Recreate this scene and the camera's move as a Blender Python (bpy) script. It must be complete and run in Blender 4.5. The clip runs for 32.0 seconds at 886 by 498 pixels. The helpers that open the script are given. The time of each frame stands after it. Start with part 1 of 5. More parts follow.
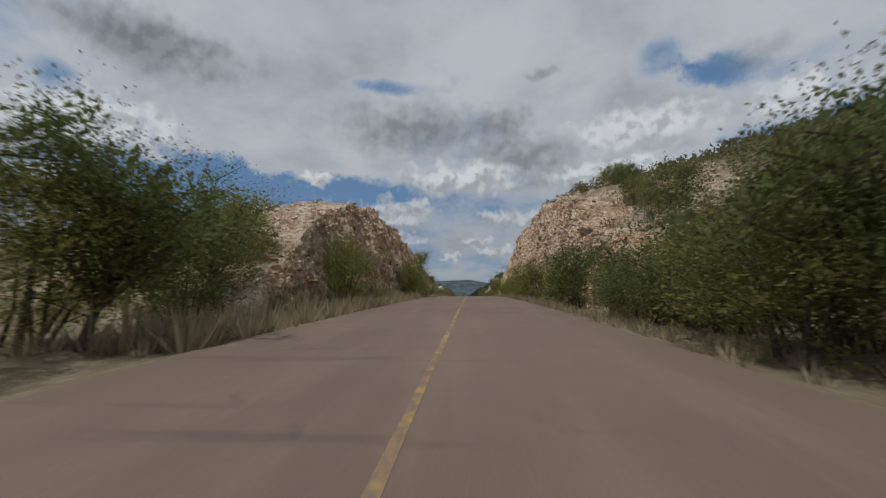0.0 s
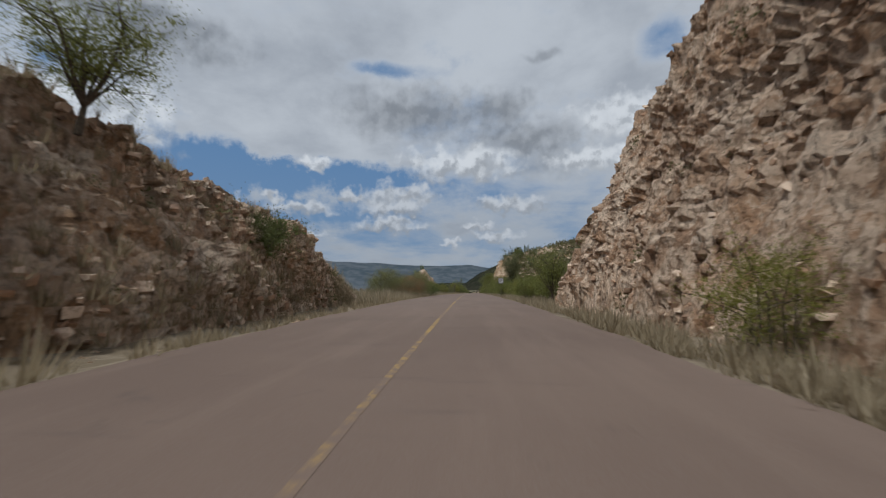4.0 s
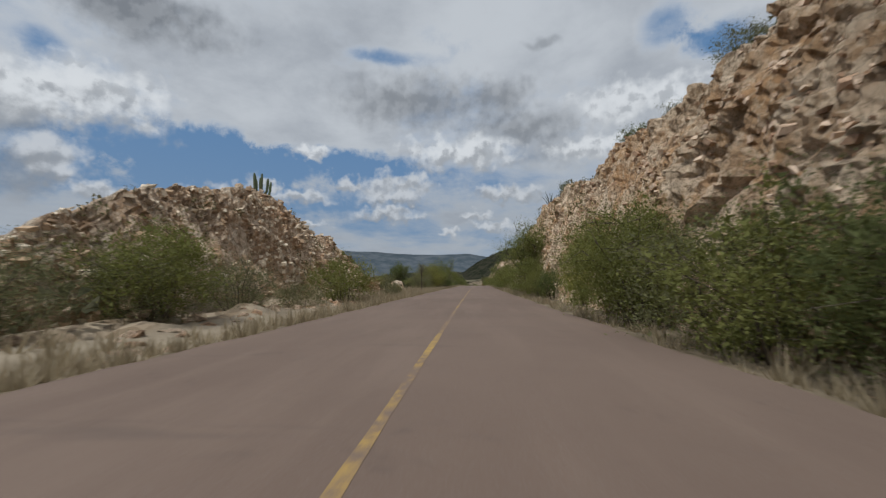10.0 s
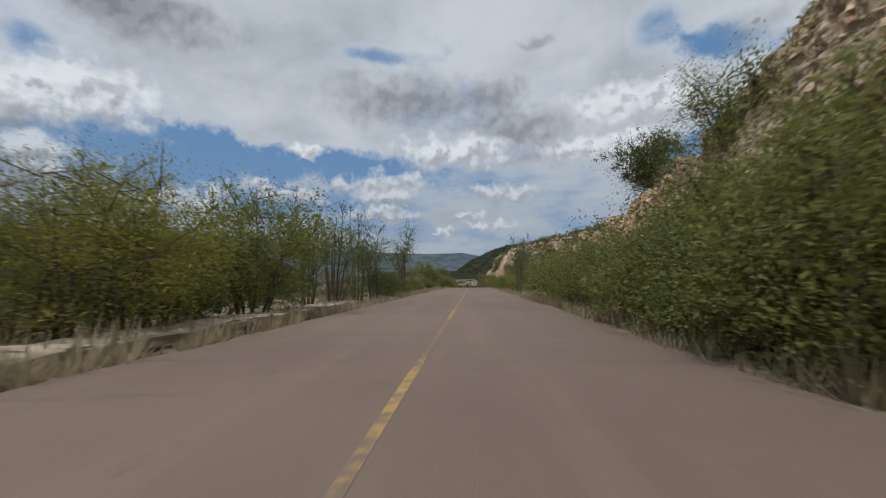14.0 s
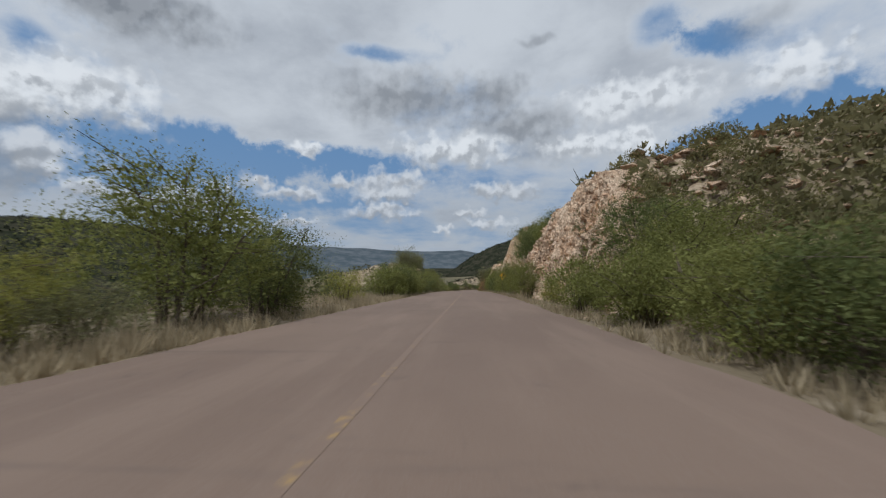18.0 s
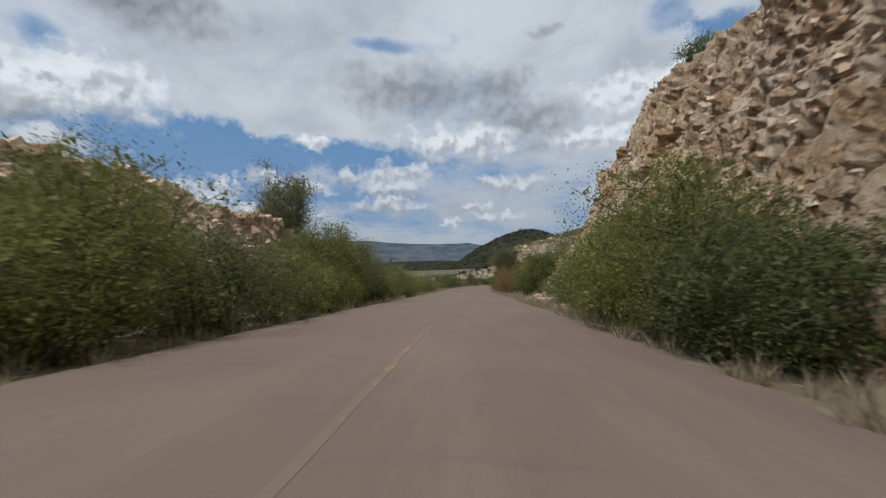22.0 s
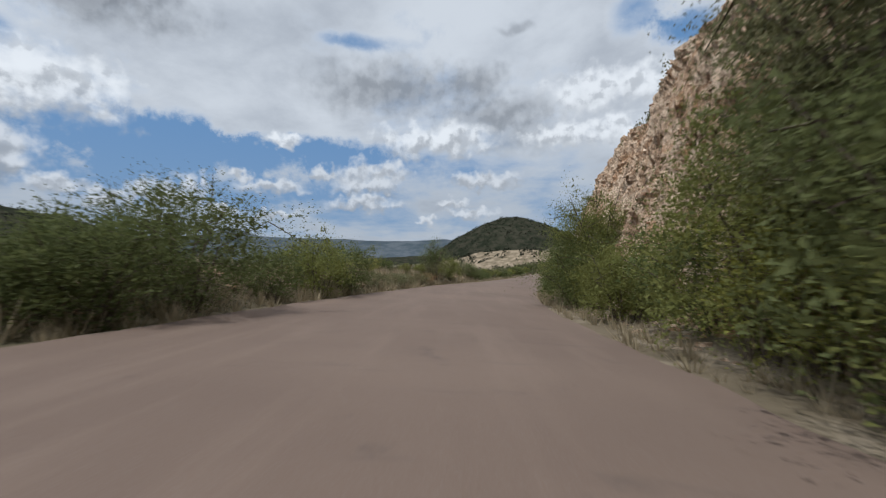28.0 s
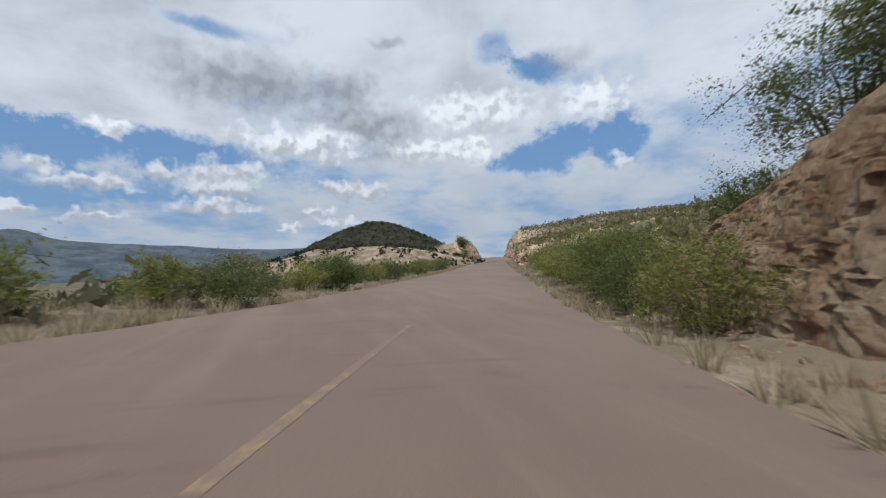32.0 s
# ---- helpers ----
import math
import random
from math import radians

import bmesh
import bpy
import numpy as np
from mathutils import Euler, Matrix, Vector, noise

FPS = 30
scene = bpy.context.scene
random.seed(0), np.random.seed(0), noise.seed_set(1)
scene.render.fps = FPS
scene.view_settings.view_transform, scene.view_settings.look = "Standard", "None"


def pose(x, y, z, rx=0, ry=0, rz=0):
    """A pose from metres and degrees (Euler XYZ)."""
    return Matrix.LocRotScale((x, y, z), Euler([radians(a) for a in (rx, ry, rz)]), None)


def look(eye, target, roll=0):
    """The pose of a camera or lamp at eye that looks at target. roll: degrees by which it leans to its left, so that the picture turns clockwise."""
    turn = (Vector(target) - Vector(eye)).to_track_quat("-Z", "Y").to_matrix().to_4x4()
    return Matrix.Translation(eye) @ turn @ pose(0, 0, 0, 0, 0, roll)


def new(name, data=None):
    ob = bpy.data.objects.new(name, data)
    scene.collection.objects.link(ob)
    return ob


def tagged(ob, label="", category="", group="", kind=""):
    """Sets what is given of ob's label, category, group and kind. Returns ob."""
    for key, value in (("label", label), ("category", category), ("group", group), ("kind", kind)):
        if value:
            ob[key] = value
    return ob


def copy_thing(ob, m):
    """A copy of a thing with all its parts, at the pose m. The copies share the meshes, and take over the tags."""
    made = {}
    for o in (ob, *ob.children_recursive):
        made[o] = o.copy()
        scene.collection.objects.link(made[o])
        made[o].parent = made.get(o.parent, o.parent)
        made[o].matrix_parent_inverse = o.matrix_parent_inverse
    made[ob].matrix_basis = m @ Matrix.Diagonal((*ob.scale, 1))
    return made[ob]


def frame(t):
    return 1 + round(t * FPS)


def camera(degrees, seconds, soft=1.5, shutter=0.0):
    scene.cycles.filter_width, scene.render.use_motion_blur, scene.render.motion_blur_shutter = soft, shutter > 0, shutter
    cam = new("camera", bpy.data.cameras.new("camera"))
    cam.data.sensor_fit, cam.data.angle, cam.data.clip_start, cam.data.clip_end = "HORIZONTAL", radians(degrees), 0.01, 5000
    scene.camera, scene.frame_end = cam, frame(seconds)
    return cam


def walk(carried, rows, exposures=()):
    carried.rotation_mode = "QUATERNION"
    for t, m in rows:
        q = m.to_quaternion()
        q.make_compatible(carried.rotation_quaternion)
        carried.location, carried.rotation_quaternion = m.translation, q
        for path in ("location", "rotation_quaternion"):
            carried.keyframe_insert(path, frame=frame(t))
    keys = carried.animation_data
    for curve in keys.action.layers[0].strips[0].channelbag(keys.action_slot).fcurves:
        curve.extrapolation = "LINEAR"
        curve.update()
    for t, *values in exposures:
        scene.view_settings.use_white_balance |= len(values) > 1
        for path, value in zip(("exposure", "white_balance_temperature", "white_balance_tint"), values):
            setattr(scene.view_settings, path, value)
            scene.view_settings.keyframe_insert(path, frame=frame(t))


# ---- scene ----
# ---- camera and its way along the road ----
SPEED = 16.0            # metres a second
EYE = 1.2               # height of the lens over the road
HALF = 4.3              # half width of the asphalt
LENS = 784 / math.tan(radians(95 / 2))

# heading of the road (degrees to the right of north) and its grade (degrees), by metres along it
TURN_S = [-80, 0, 40, 96, 144, 208, 232, 264, 304, 322, 336, 400, 416, 440, 448, 464, 480, 496, 512, 524, 545, 900]
TURN_A = [0.3, 0.3, 0.3, 0.0, 0.7, 1.2, 1.7, 1.4, 1.5, 1.2, 0.5, 0.5, 1.0, 2.7, 3.8, 6.7, 12.2, 17.7, 22.3, 24.6, 25.8, 25.8]
RISE_S = [-80, 0, 16, 32, 56, 96, 144, 208, 272, 304, 336, 368, 408, 448, 480, 500, 512, 530, 580, 880, 900]
RISE_A = [3.8, 3.8, 3.2, 2.7, 1.9, 0.6, 0.1, 0.1, 0.1, -0.4, -0.8, -1.5, -1.8, -1.6, -0.9, -0.4, 0.2, 2.0, 2.9, 2.9, 2.4]
ROAD_S = np.arange(-80.0, 900.5, 1.0)
_h = np.radians(np.interp(ROAD_S, TURN_S, TURN_A))
_g = np.radians(np.interp(ROAD_S, RISE_S, RISE_A))
ROAD_X = np.concatenate([[0], np.cumsum(np.sin(_h[:-1]) * np.cos(_g[:-1]))])
ROAD_Y = np.concatenate([[0], np.cumsum(np.cos(_h[:-1]) * np.cos(_g[:-1]))])
ROAD_Z = np.concatenate([[0], np.cumsum(np.sin(_g[:-1]))])
_i0 = 80
ROAD_X, ROAD_Y, ROAD_Z = ROAD_X - ROAD_X[_i0], ROAD_Y - ROAD_Y[_i0], ROAD_Z - ROAD_Z[_i0]


def heading(s):
    return np.radians(np.interp(s, TURN_S, TURN_A))


# cross fall of the banked bend (degrees, down to the right) and the asphalt's western edge, by metres along
BANK_S = [425, 440, 448, 464, 480, 490, 496, 512, 530, 560, 600]
BANK_A = [0, 2.0, 3.0, 4.4, 5.0, 5.3, 4.8, 3.8, 2.5, 0.6, 0]
WEST_S = [428, 448, 462, 520, 600]
WEST_D = [HALF, 5.2, 5.6, 5.1, HALF]


def bank(s, d):
    """Height that the banked bend adds at d across."""
    slope = np.tan(np.radians(np.interp(s, BANK_S, BANK_A)))
    lever = np.interp(d, [-60, -9, HALF, 9, 60], [0, -9, HALF, 0, 0])
    return -slope * lever


def west_edge(s):
    return np.interp(s, WEST_S, WEST_D)


def place(s, d, h=0.0):
    """World place at s metres along the road, d to the right of its middle, h over the asphalt."""
    a = heading(s)
    x = np.interp(s, ROAD_S, ROAD_X) + d * np.cos(a)
    y = np.interp(s, ROAD_S, ROAD_Y) - d * np.sin(a)
    return x, y, np.interp(s, ROAD_S, ROAD_Z) + h


cam = camera(95, 32.0, soft=1.2, shutter=0.15)
SIDE_T = [0, 1, 2, 3, 6, 9, 13, 16, 19, 23, 28, 32]
SIDE_D = [0.55, 0.85, 1.0, 1.05, 0.92, 0.8, 0.68, 0.9, 1.15, 1.1, 1.3, 1.45]
ROLL_T = [0, 26.5, 27.5, 28, 28.5, 29, 29.5, 30.5, 31, 31.5, 32]
ROLL_A = [0, 0, 0.8, 1.3, 1.7, 2.4, 2.9, 3.3, 2.9, 2.4, 1.8]
YAW_T = [0, 1, 2, 3, 6, 8, 9, 11, 13, 14.5, 17, 19, 20, 21, 23, 25, 26, 27.5, 28, 29, 30, 31, 32]
YAW_A = [0.4, 1.0, 0.6, 0.6, 0.0, 0.5, 0.7, 0.5, 1.1, 1.7, 1.4, 1.5, 1.5, 0.5, 0.45, 0.45, 1.0, 2.7, 3.8, 6.7, 12.2, 17.7, 22.3]
TILT_T = [0, 1, 2, 3, 6, 8, 9, 11, 13, 17, 19, 21, 23, 25.5, 28, 29, 30, 31, 32]
TILT_Y = [546, 537, 531, 526, 506, 506, 500, 501, 500, 499, 493, 489, 479, 477, 479, 480, 488, 492, 491]
rows = []
for k in range(65):
    t = k / 2
    side_ = float(np.interp(t, SIDE_T, SIDE_D))
    x, y, z = place(SPEED * t, side_, EYE + float(bank(SPEED * t, side_)))
    tilt = math.degrees(math.atan((np.interp(t, TILT_T, TILT_Y) - 441) / LENS))
    rows.append((t, pose(x, y, z, 90 + tilt, 0, 4.1 - np.interp(t, YAW_T, YAW_A)) @ pose(0, 0, 0, 0, 0, -float(np.interp(t, ROLL_T, ROLL_A)))))
walk(cam, rows, [(t, stops, kelvin, 8) for t, stops, kelvin in ((0, -0.75, 6180), (1, -0.72, 6150), (2, -0.68, 5980), (3.5, -0.65, 5930), (6, -0.66, 6130), (13, -0.48, 6080), (18, -0.44, 6000), (25, -0.33, 6000), (29, -0.25, 5950), (32, -0.18, 5950))])

# ---- sky and sun ----
SUN_EL, SUN_AZ = 62.0, -146.0      # degrees; azimuth to the right of north
world = bpy.data.worlds.new("sky")
scene.world = world
world.use_nodes = True


class Net:
    """Short writing for node trees."""

    def __init__(self, tree):
        self.t = tree

    def node(self, kind, ins=None):
        n = self.t.nodes.new(kind)
        for k, v in (ins or {}).items():
            sock = n.inputs[k]
            if isinstance(v, bpy.types.NodeSocket):
                self.t.links.new(v, sock)
            else:
                sock.default_value = v
        return n

    def math(self, op, a, b=0.0, c=0.0, clamp=False):
        n = self.node("ShaderNodeMath", {0: a, 1: b, 2: c})
        n.operation, n.use_clamp = op, clamp
        return n.outputs[0]

    def vec(self, op, a, b=(0, 0, 0)):
        n = self.node("ShaderNodeVectorMath", {0: a, 1: b})
        n.operation = op
        return n.outputs["Value"] if op in ("LENGTH", "DISTANCE", "DOT_PRODUCT") else n.outputs[0]

    def noise(self, at, scale, detail=4.0, rough=0.55, warp=0.0):
        return self.node("ShaderNodeTexNoise", {"Vector": at, "Scale": scale, "Detail": detail, "Roughness": rough, "Distortion": warp}).outputs["Fac"]

    def ramp(self, f, lo, hi, a=0.0, b=1.0, smooth=True):
        n = self.node("ShaderNodeMapRange", {"Value": f, "From Min": lo, "From Max": hi, "To Min": a, "To Max": b})
        n.interpolation_type = "SMOOTHSTEP" if smooth else "LINEAR"
        return n.outputs[0]

    def scale(self, a, k):
        n = self.node("ShaderNodeVectorMath", {0: a, 3: k})
        n.operation = "SCALE"
        return n.outputs[0]

    def blocky(self, at, scale):
        n = self.node("ShaderNodeTexVoronoi", {"Vector": at, "Scale": scale, "Randomness": 1.0})
        n.distance = "CHEBYCHEV"
        return self.node("ShaderNodeSeparateColor", {0: n.outputs["Color"]}).outputs

    def mix(self, f, a, b, blend="MIX"):
        n = self.node("ShaderNodeMix")
        n.data_type, n.blend_type = "RGBA", blend
        for k, v in ((0, f), (6, a), (7, b)):
            if isinstance(v, bpy.types.NodeSocket):
                self.t.links.new(v, n.inputs[k])
            else:
                n.inputs[k].default_value = v if k == 0 else (*v[:3], 1)
        return n.outputs[2]


def build_sky():
    tree = world.node_tree
    tree.nodes.clear()
    n = Net(tree)
    at = n.node("ShaderNodeTexCoord").outputs["Generated"]
    tex = n.node("ShaderNodeTexSky")
    tex.sky_type, tex.sun_disc = "NISHITA", False
    tex.sun_elevation, tex.sun_rotation = radians(SUN_EL), radians(SUN_AZ)
    tex.air_density, tex.dust_density, tex.ozone_density = 1.0, 0.3, 2.5
    xyz = n.node("ShaderNodeSeparateXYZ", {0: at}).outputs
    az = n.math("MULTIPLY", n.math("ARCTAN2", xyz[0], xyz[1]), 57.2958)
    el = n.math("MULTIPLY", n.math("ARCSINE", xyz[2]), 57.2958)
    ae = n.node("ShaderNodeCombineXYZ", {0: az, 1: el}).outputs[0]
    lift = n.math("ADD", n.math("ABSOLUTE", xyz[2]), 0.2)
    flat = n.node("ShaderNodeCombineXYZ", {0: n.math("DIVIDE", xyz[0], lift), 1: n.math("DIVIDE", xyz[1], lift), 2: 0.3}).outputs[0]
    rag = n.noise(ae, 0.3, 9.0, 0.62, 0.15)
    rag2 = n.noise(ae, 0.11, 4.0, 0.5, 0.0)
    rag = n.math("ADD", n.math("MULTIPLY", n.math("SUBTRACT", rag, 0.5), 3.2), n.math("MULTIPLY", n.math("SUBTRACT", rag2, 0.5), 1.6))
    # the high sheet, with openings: azimuth, elevation, half width, half height (degrees), weight
    body = n.noise(flat, 1.8, 10.0, 0.58, 0.15)
    total = n.math("ADD", n.math("MULTIPLY", n.math("SUBTRACT", body, 0.5), 2.6), n.ramp(el, 4.0, 24.0, 0.05, 0.36))
    for a, e, w, h, k in OPENINGS:
        off = n.vec("MULTIPLY", n.vec("SUBTRACT", ae, (a, e, 0)), (1 / w, 1 / h, 0))
        total = n.math("ADD", total, n.ramp(n.math("ADD", n.vec("LENGTH", off), n.math("MULTIPLY", rag, 0.7)), 1.7, 0.1, 0.0, k * 1.5))
    cover = n.ramp(total, -0.5, 0.45)
    grain = n.noise(flat, 2.3, 8.0, 0.55, 0.12)
    sheet = n.mix(n.math("MULTIPLY", n.ramp(grain, 0.36, 0.74, 0.0, 0.7), n.ramp(total, 0.0, 0.6)), n.mix(n.ramp(el, 22.0, 8.0), (8.2, 8.3, 8.45), (5.8, 6.1, 6.5)), (4.2, 4.4, 4.8))
    col = n.mix(n.ramp(el, 24.0, 1.0, 0.0, 0.6), n.mix(0.7, n.scale(tex.outputs[0], SKY_GAIN), (2.0, 3.8, 6.6)), (2.9, 3.9, 5.3))
    col = n.mix(n.math("MULTIPLY", cover, 0.95), col, sheet)
    # billowing outlines: the sky is bent at two scales before the clouds are drawn on it
    bend1 = n.node("ShaderNodeTexNoise", {"Vector": ae, "Scale": 0.3, "Detail": 2.0, "Roughness": 0.45}).outputs["Color"]
    bend2 = n.node("ShaderNodeTexNoise", {"Vector": ae, "Scale": 0.8, "Detail": 2.0, "Roughness": 0.45}).outputs["Color"]
    wide = n.vec("ADD", n.vec("ADD", ae, n.scale(n.vec("SUBTRACT", bend1, (0.5, 0.5, 0.5)), 5.5)), n.scale(n.vec("SUBTRACT", bend2, (0.5, 0.5, 0.5)), 1.6))
    tight = n.vec("ADD", n.vec("ADD", ae, n.scale(n.vec("SUBTRACT", bend1, (0.5, 0.5, 0.5)), 2.5)), n.scale(n.vec("SUBTRACT", bend2, (0.5, 0.5, 0.5)), 2.6))
    soft_ = n.vec("ADD", ae, n.scale(n.vec("SUBTRACT", bend1, (0.5, 0.5, 0.5)), 3.5))
    swell = n.noise(ae, 0.45, 4.0, 0.5)
    lit = n.math("SUBTRACT", n.noise(n.vec("ADD", ae, (0.5, -0.8, 0)), 0.45, 4.0, 0.5), swell)
    fray = n.math("MULTIPLY", n.math("SUBTRACT", n.noise(ae, 0.6, 3.0, 0.5), 0.5), 1.5)
    # grey undersides of the clouds overhead: azimuth, elevation, half width, half height (degrees), greyness
    for a, e, w, h, grey in MASSES:
        off = n.vec("MULTIPLY", n.vec("SUBTRACT", soft_, (a, e, 0)), (0.85 / w, 0.85 / h, 0))
        r = n.math("ADD", n.vec("LENGTH", off), n.math("MULTIPLY", fray, 0.6))
        tone = n.mix(n.ramp(lit, -0.12, 0.12, 0.0, 0.5), (3.0, 3.15, 3.4), (5.2, 5.3, 5.5))
        col = n.mix(n.ramp(r, 1.4, 0.2, 0.0, grey * 1.1), col, tone)
    # heaped clouds: bright heads over greyer feet
    for a, e, w, h, grey in HEAPS + SMALL:
        at_ = wide if h > 1.5 else tight
        off = n.vec("MULTIPLY", n.vec("SUBTRACT", at_, (a, e, 0)), (0.85 / w, 0.85 / h, 0))
        y = n.node("ShaderNodeSeparateXYZ", {0: off}).outputs[1]
        r = n.math("ADD", n.vec("LENGTH", off), fray)
        under = n.ramp(n.math("ADD", y, n.math("MULTIPLY", lit, 3.0)), 0.5, -0.9)
        tone = n.mix(n.math("MULTIPLY", under, min(1.0, grey * 1.6)), (10.2, 10.2, 10.2) if e > 15 else (8.2, 8.3, 8.5), (3.2, 3.35, 3.6))
        tone = n.mix(n.ramp(lit, 0.0, -0.16, 0.0, 0.45), tone, (4.8, 4.95, 5.2))
        col = n.mix(n.ramp(r, 1.4, 0.4, 0.0, 0.92), col, tone)
    bg = n.node("ShaderNodeBackground", {"Color": col, "Strength": SKY_STRENGTH})
    n.node("ShaderNodeOutputWorld", {0: bg.outputs[0]})


SKY_GAIN, SKY_STRENGTH = 0.85, 0.1
OPENINGS = [(-38.7, 15.4, 9.4, 3.1, -0.95), (-27.4, 15.0, 13.0, 2.0, -0.85), (-17.1, 16.6, 8.5, 1.3, -0.6), (26.3, 30.3, 3.5, 2.5, -0.5), (32.0, 27.0, 3.6, 2.0, -0.55), (34.1, 17.0, 6.1, 2.3, -0.9), (41.6, 17.7, 3.3, 2.9, -0.9), (28.5, 15.2, 4.1, 1.3, -0.4), (-11.8, 29.7, 6.5, 0.9, -0.35), (-19.8, 28.0, 4.6, 0.8, -0.25), (-49.4, 22.8, 1.7, 1.5, -0.35), (-35.5, 10.6, 17.7, 2.0, -0.5), (-9.2, 14.7, 9.6, 1.7, -0.25), (-31.2, 25.9, 13.1, 4.3, 0.3), (9.7, 30.5, 12.5, 4.4, 0.35), (-21.8, 21.0, 8.2, 1.8, 0.3), (22.6, 22.1, 7.3, 2.6, 0.35)]
MASSES = [(-42.2, 29.0, 8.9, 2.4, 0.9), (-8.0, 24.4, 9.4, 3.0, 0.75), (5.1, 24.9, 4.0, 2.2, 0.7), (7.9, 21.0, 7.1, 1.7, 0.75), (-50.6, 16.0, 2.7, 1.5, 0.6), (12.0, 17.9, 5.7, 1.9, 0.5), (10.9, 30.7, 2.4, 0.6, 0.5), (-50.2, 10.6, 2.3, 1.6, 0.5), (36.3, 27.5, 2.9, 1.6, 0.35)]
HEAPS = [(-44.6, 19.3, 5.0, 3.0, 0.35), (-49.9, 18.4, 3.2, 2.4, 0.4), (-48.7, 12.3, 2.7, 1.8, 0.5), (-1.0, 17.8, 7.1, 1.7, 0.4), (17.2, 17.5, 4.3, 1.4, 0.3), (23.3, 17.3, 2.5, 1.5, 0.25), (23.2, 22.3, 7.2, 2.1, 0.2), (39.7, 22.0, 3.5, 2.4, 0.2), (42.2, 14.2, 1.0, 1.0, 0.2)]
SMALL = [(-44.0, 9.9, 2.6, 0.9, 0.4), (-39.9, 8.8, 1.7, 0.8, 0.4), (-34.9, 9.6, 3.6, 1.1, 0.45), (-31.9, 11.3, 0.8, 1.0, 0.3), (-27.0, 12.7, 0.9, 0.6, 0.3), (-23.4, 11.3, 3.3, 0.8, 0.4), (-22.1, 17.1, 2.4, 0.7, 0.3), (-28.8, 8.2, 1.6, 0.5, 0.4), (-16.3, 13.5, 1.6, 0.8, 0.35), (-11.6, 13.7, 2.6, 1.2, 0.35), (-7.7, 13.9, 2.2, 1.0, 0.35), (-10.8, 11.8, 3.8, 1.1, 0.5), (-11.5, 9.6, 4.1, 0.9, 0.45), (5.7, 12.5, 4.3, 1.0, 0.45), (1.5, 9.5, 2.2, 0.6, 0.4), (3.7, 8.0, 2.7, 0.6, 0.4), (-2.7, 7.0, 1.0, 0.5, 0.3), (-22.5, 7.6, 2.6, 0.5, 0.4)]
build_sky()
sun = new("sun", bpy.data.lights.new("sun", "SUN"))
sun.data.energy, sun.data.angle, sun.data.color = 3.4, radians(2.0), (1.0, 0.97, 0.92)
_a, _e = radians(SUN_AZ), radians(SUN_EL)
sun.matrix_world = look((0, 0, 0), (-math.sin(_a) * math.cos(_e), -math.cos(_a) * math.cos(_e), -math.sin(_e)))

# ---- materials ----
def material(name, build, rough=0.9, metal=0.0, spec=0.3):
    m = bpy.data.materials.new(name)
    m.use_nodes = True
    n = Net(m.node_tree)
    b = m.node_tree.nodes["Principled BSDF"]
    b.inputs["Roughness"].default_value, b.inputs["Metallic"].default_value = rough, metal
    b.inputs["Specular IOR Level"].default_value = spec
    col, bump, dist = build(n)
    if isinstance(col, bpy.types.NodeSocket):
        m.node_tree.links.new(col, b.inputs["Base Color"])
    else:
        b.inputs["Base Color"].default_value = (*col, 1)
    if bump is not None:
        k = n.node("ShaderNodeBump", {"Height": bump, "Strength": 1.0, "Distance": dist})
        m.node_tree.links.new(k.outputs[0], b.inputs["Normal"])
    return m


def world_at(n):
    return n.node("ShaderNodeNewGeometry").outputs["Position"]


def m_asphalt(n):
    at = world_at(n)
    big = n.noise(at, 0.12, 4, 0.6)
    mid = n.noise(n.vec("MULTIPLY", at, (1.0, 0.12, 1.0)), 1.1, 5, 0.6)
    fine = n.noise(at, 60, 3, 0.7)
    c = n.mix(n.ramp(big, 0.35, 0.65), ROAD_A, ROAD_B)
    c = n.mix(n.ramp(mid, 0.45, 0.7, 0.0, 0.5), c, ROAD_C)
    c = n.mix(n.ramp(fine, 0.45, 0.75, 0.0, 0.4), c, (0.24, 0.20, 0.175))
    seam = n.noise(n.vec("MULTIPLY", at, (0.08, 1.0, 1.0)), 1.6, 5, 0.7)
    c = n.mix(n.ramp(seam, 0.58, 0.72, 0.0, 0.5), c, (0.09, 0.07, 0.06))
    stain = n.noise(at, 0.9, 6, 0.7, 0.6)
    c = n.mix(n.ramp(stain, 0.6, 0.72, 0.0, 0.35), c, (0.075, 0.06, 0.052))
    return c, n.math("ADD", fine, n.math("MULTIPLY", mid, 0.5)), 0.006


ROAD_A, ROAD_B, ROAD_C = (0.155, 0.106, 0.080), (0.185, 0.129, 0.097), (0.222, 0.158, 0.120)


def m_paint(n, lo=0.60):
    at = world_at(n)
    w = n.noise(at, 5, 6, 0.75)
    b = n.noise(at, 0.25, 3, 0.6)
    f = n.ramp(n.math("ADD", w, n.math("MULTIPLY", b, 0.6)), lo, lo + 0.3)
    return n.mix(f, (0.42, 0.27, 0.08), (0.185, 0.130, 0.099)), w, 0.003


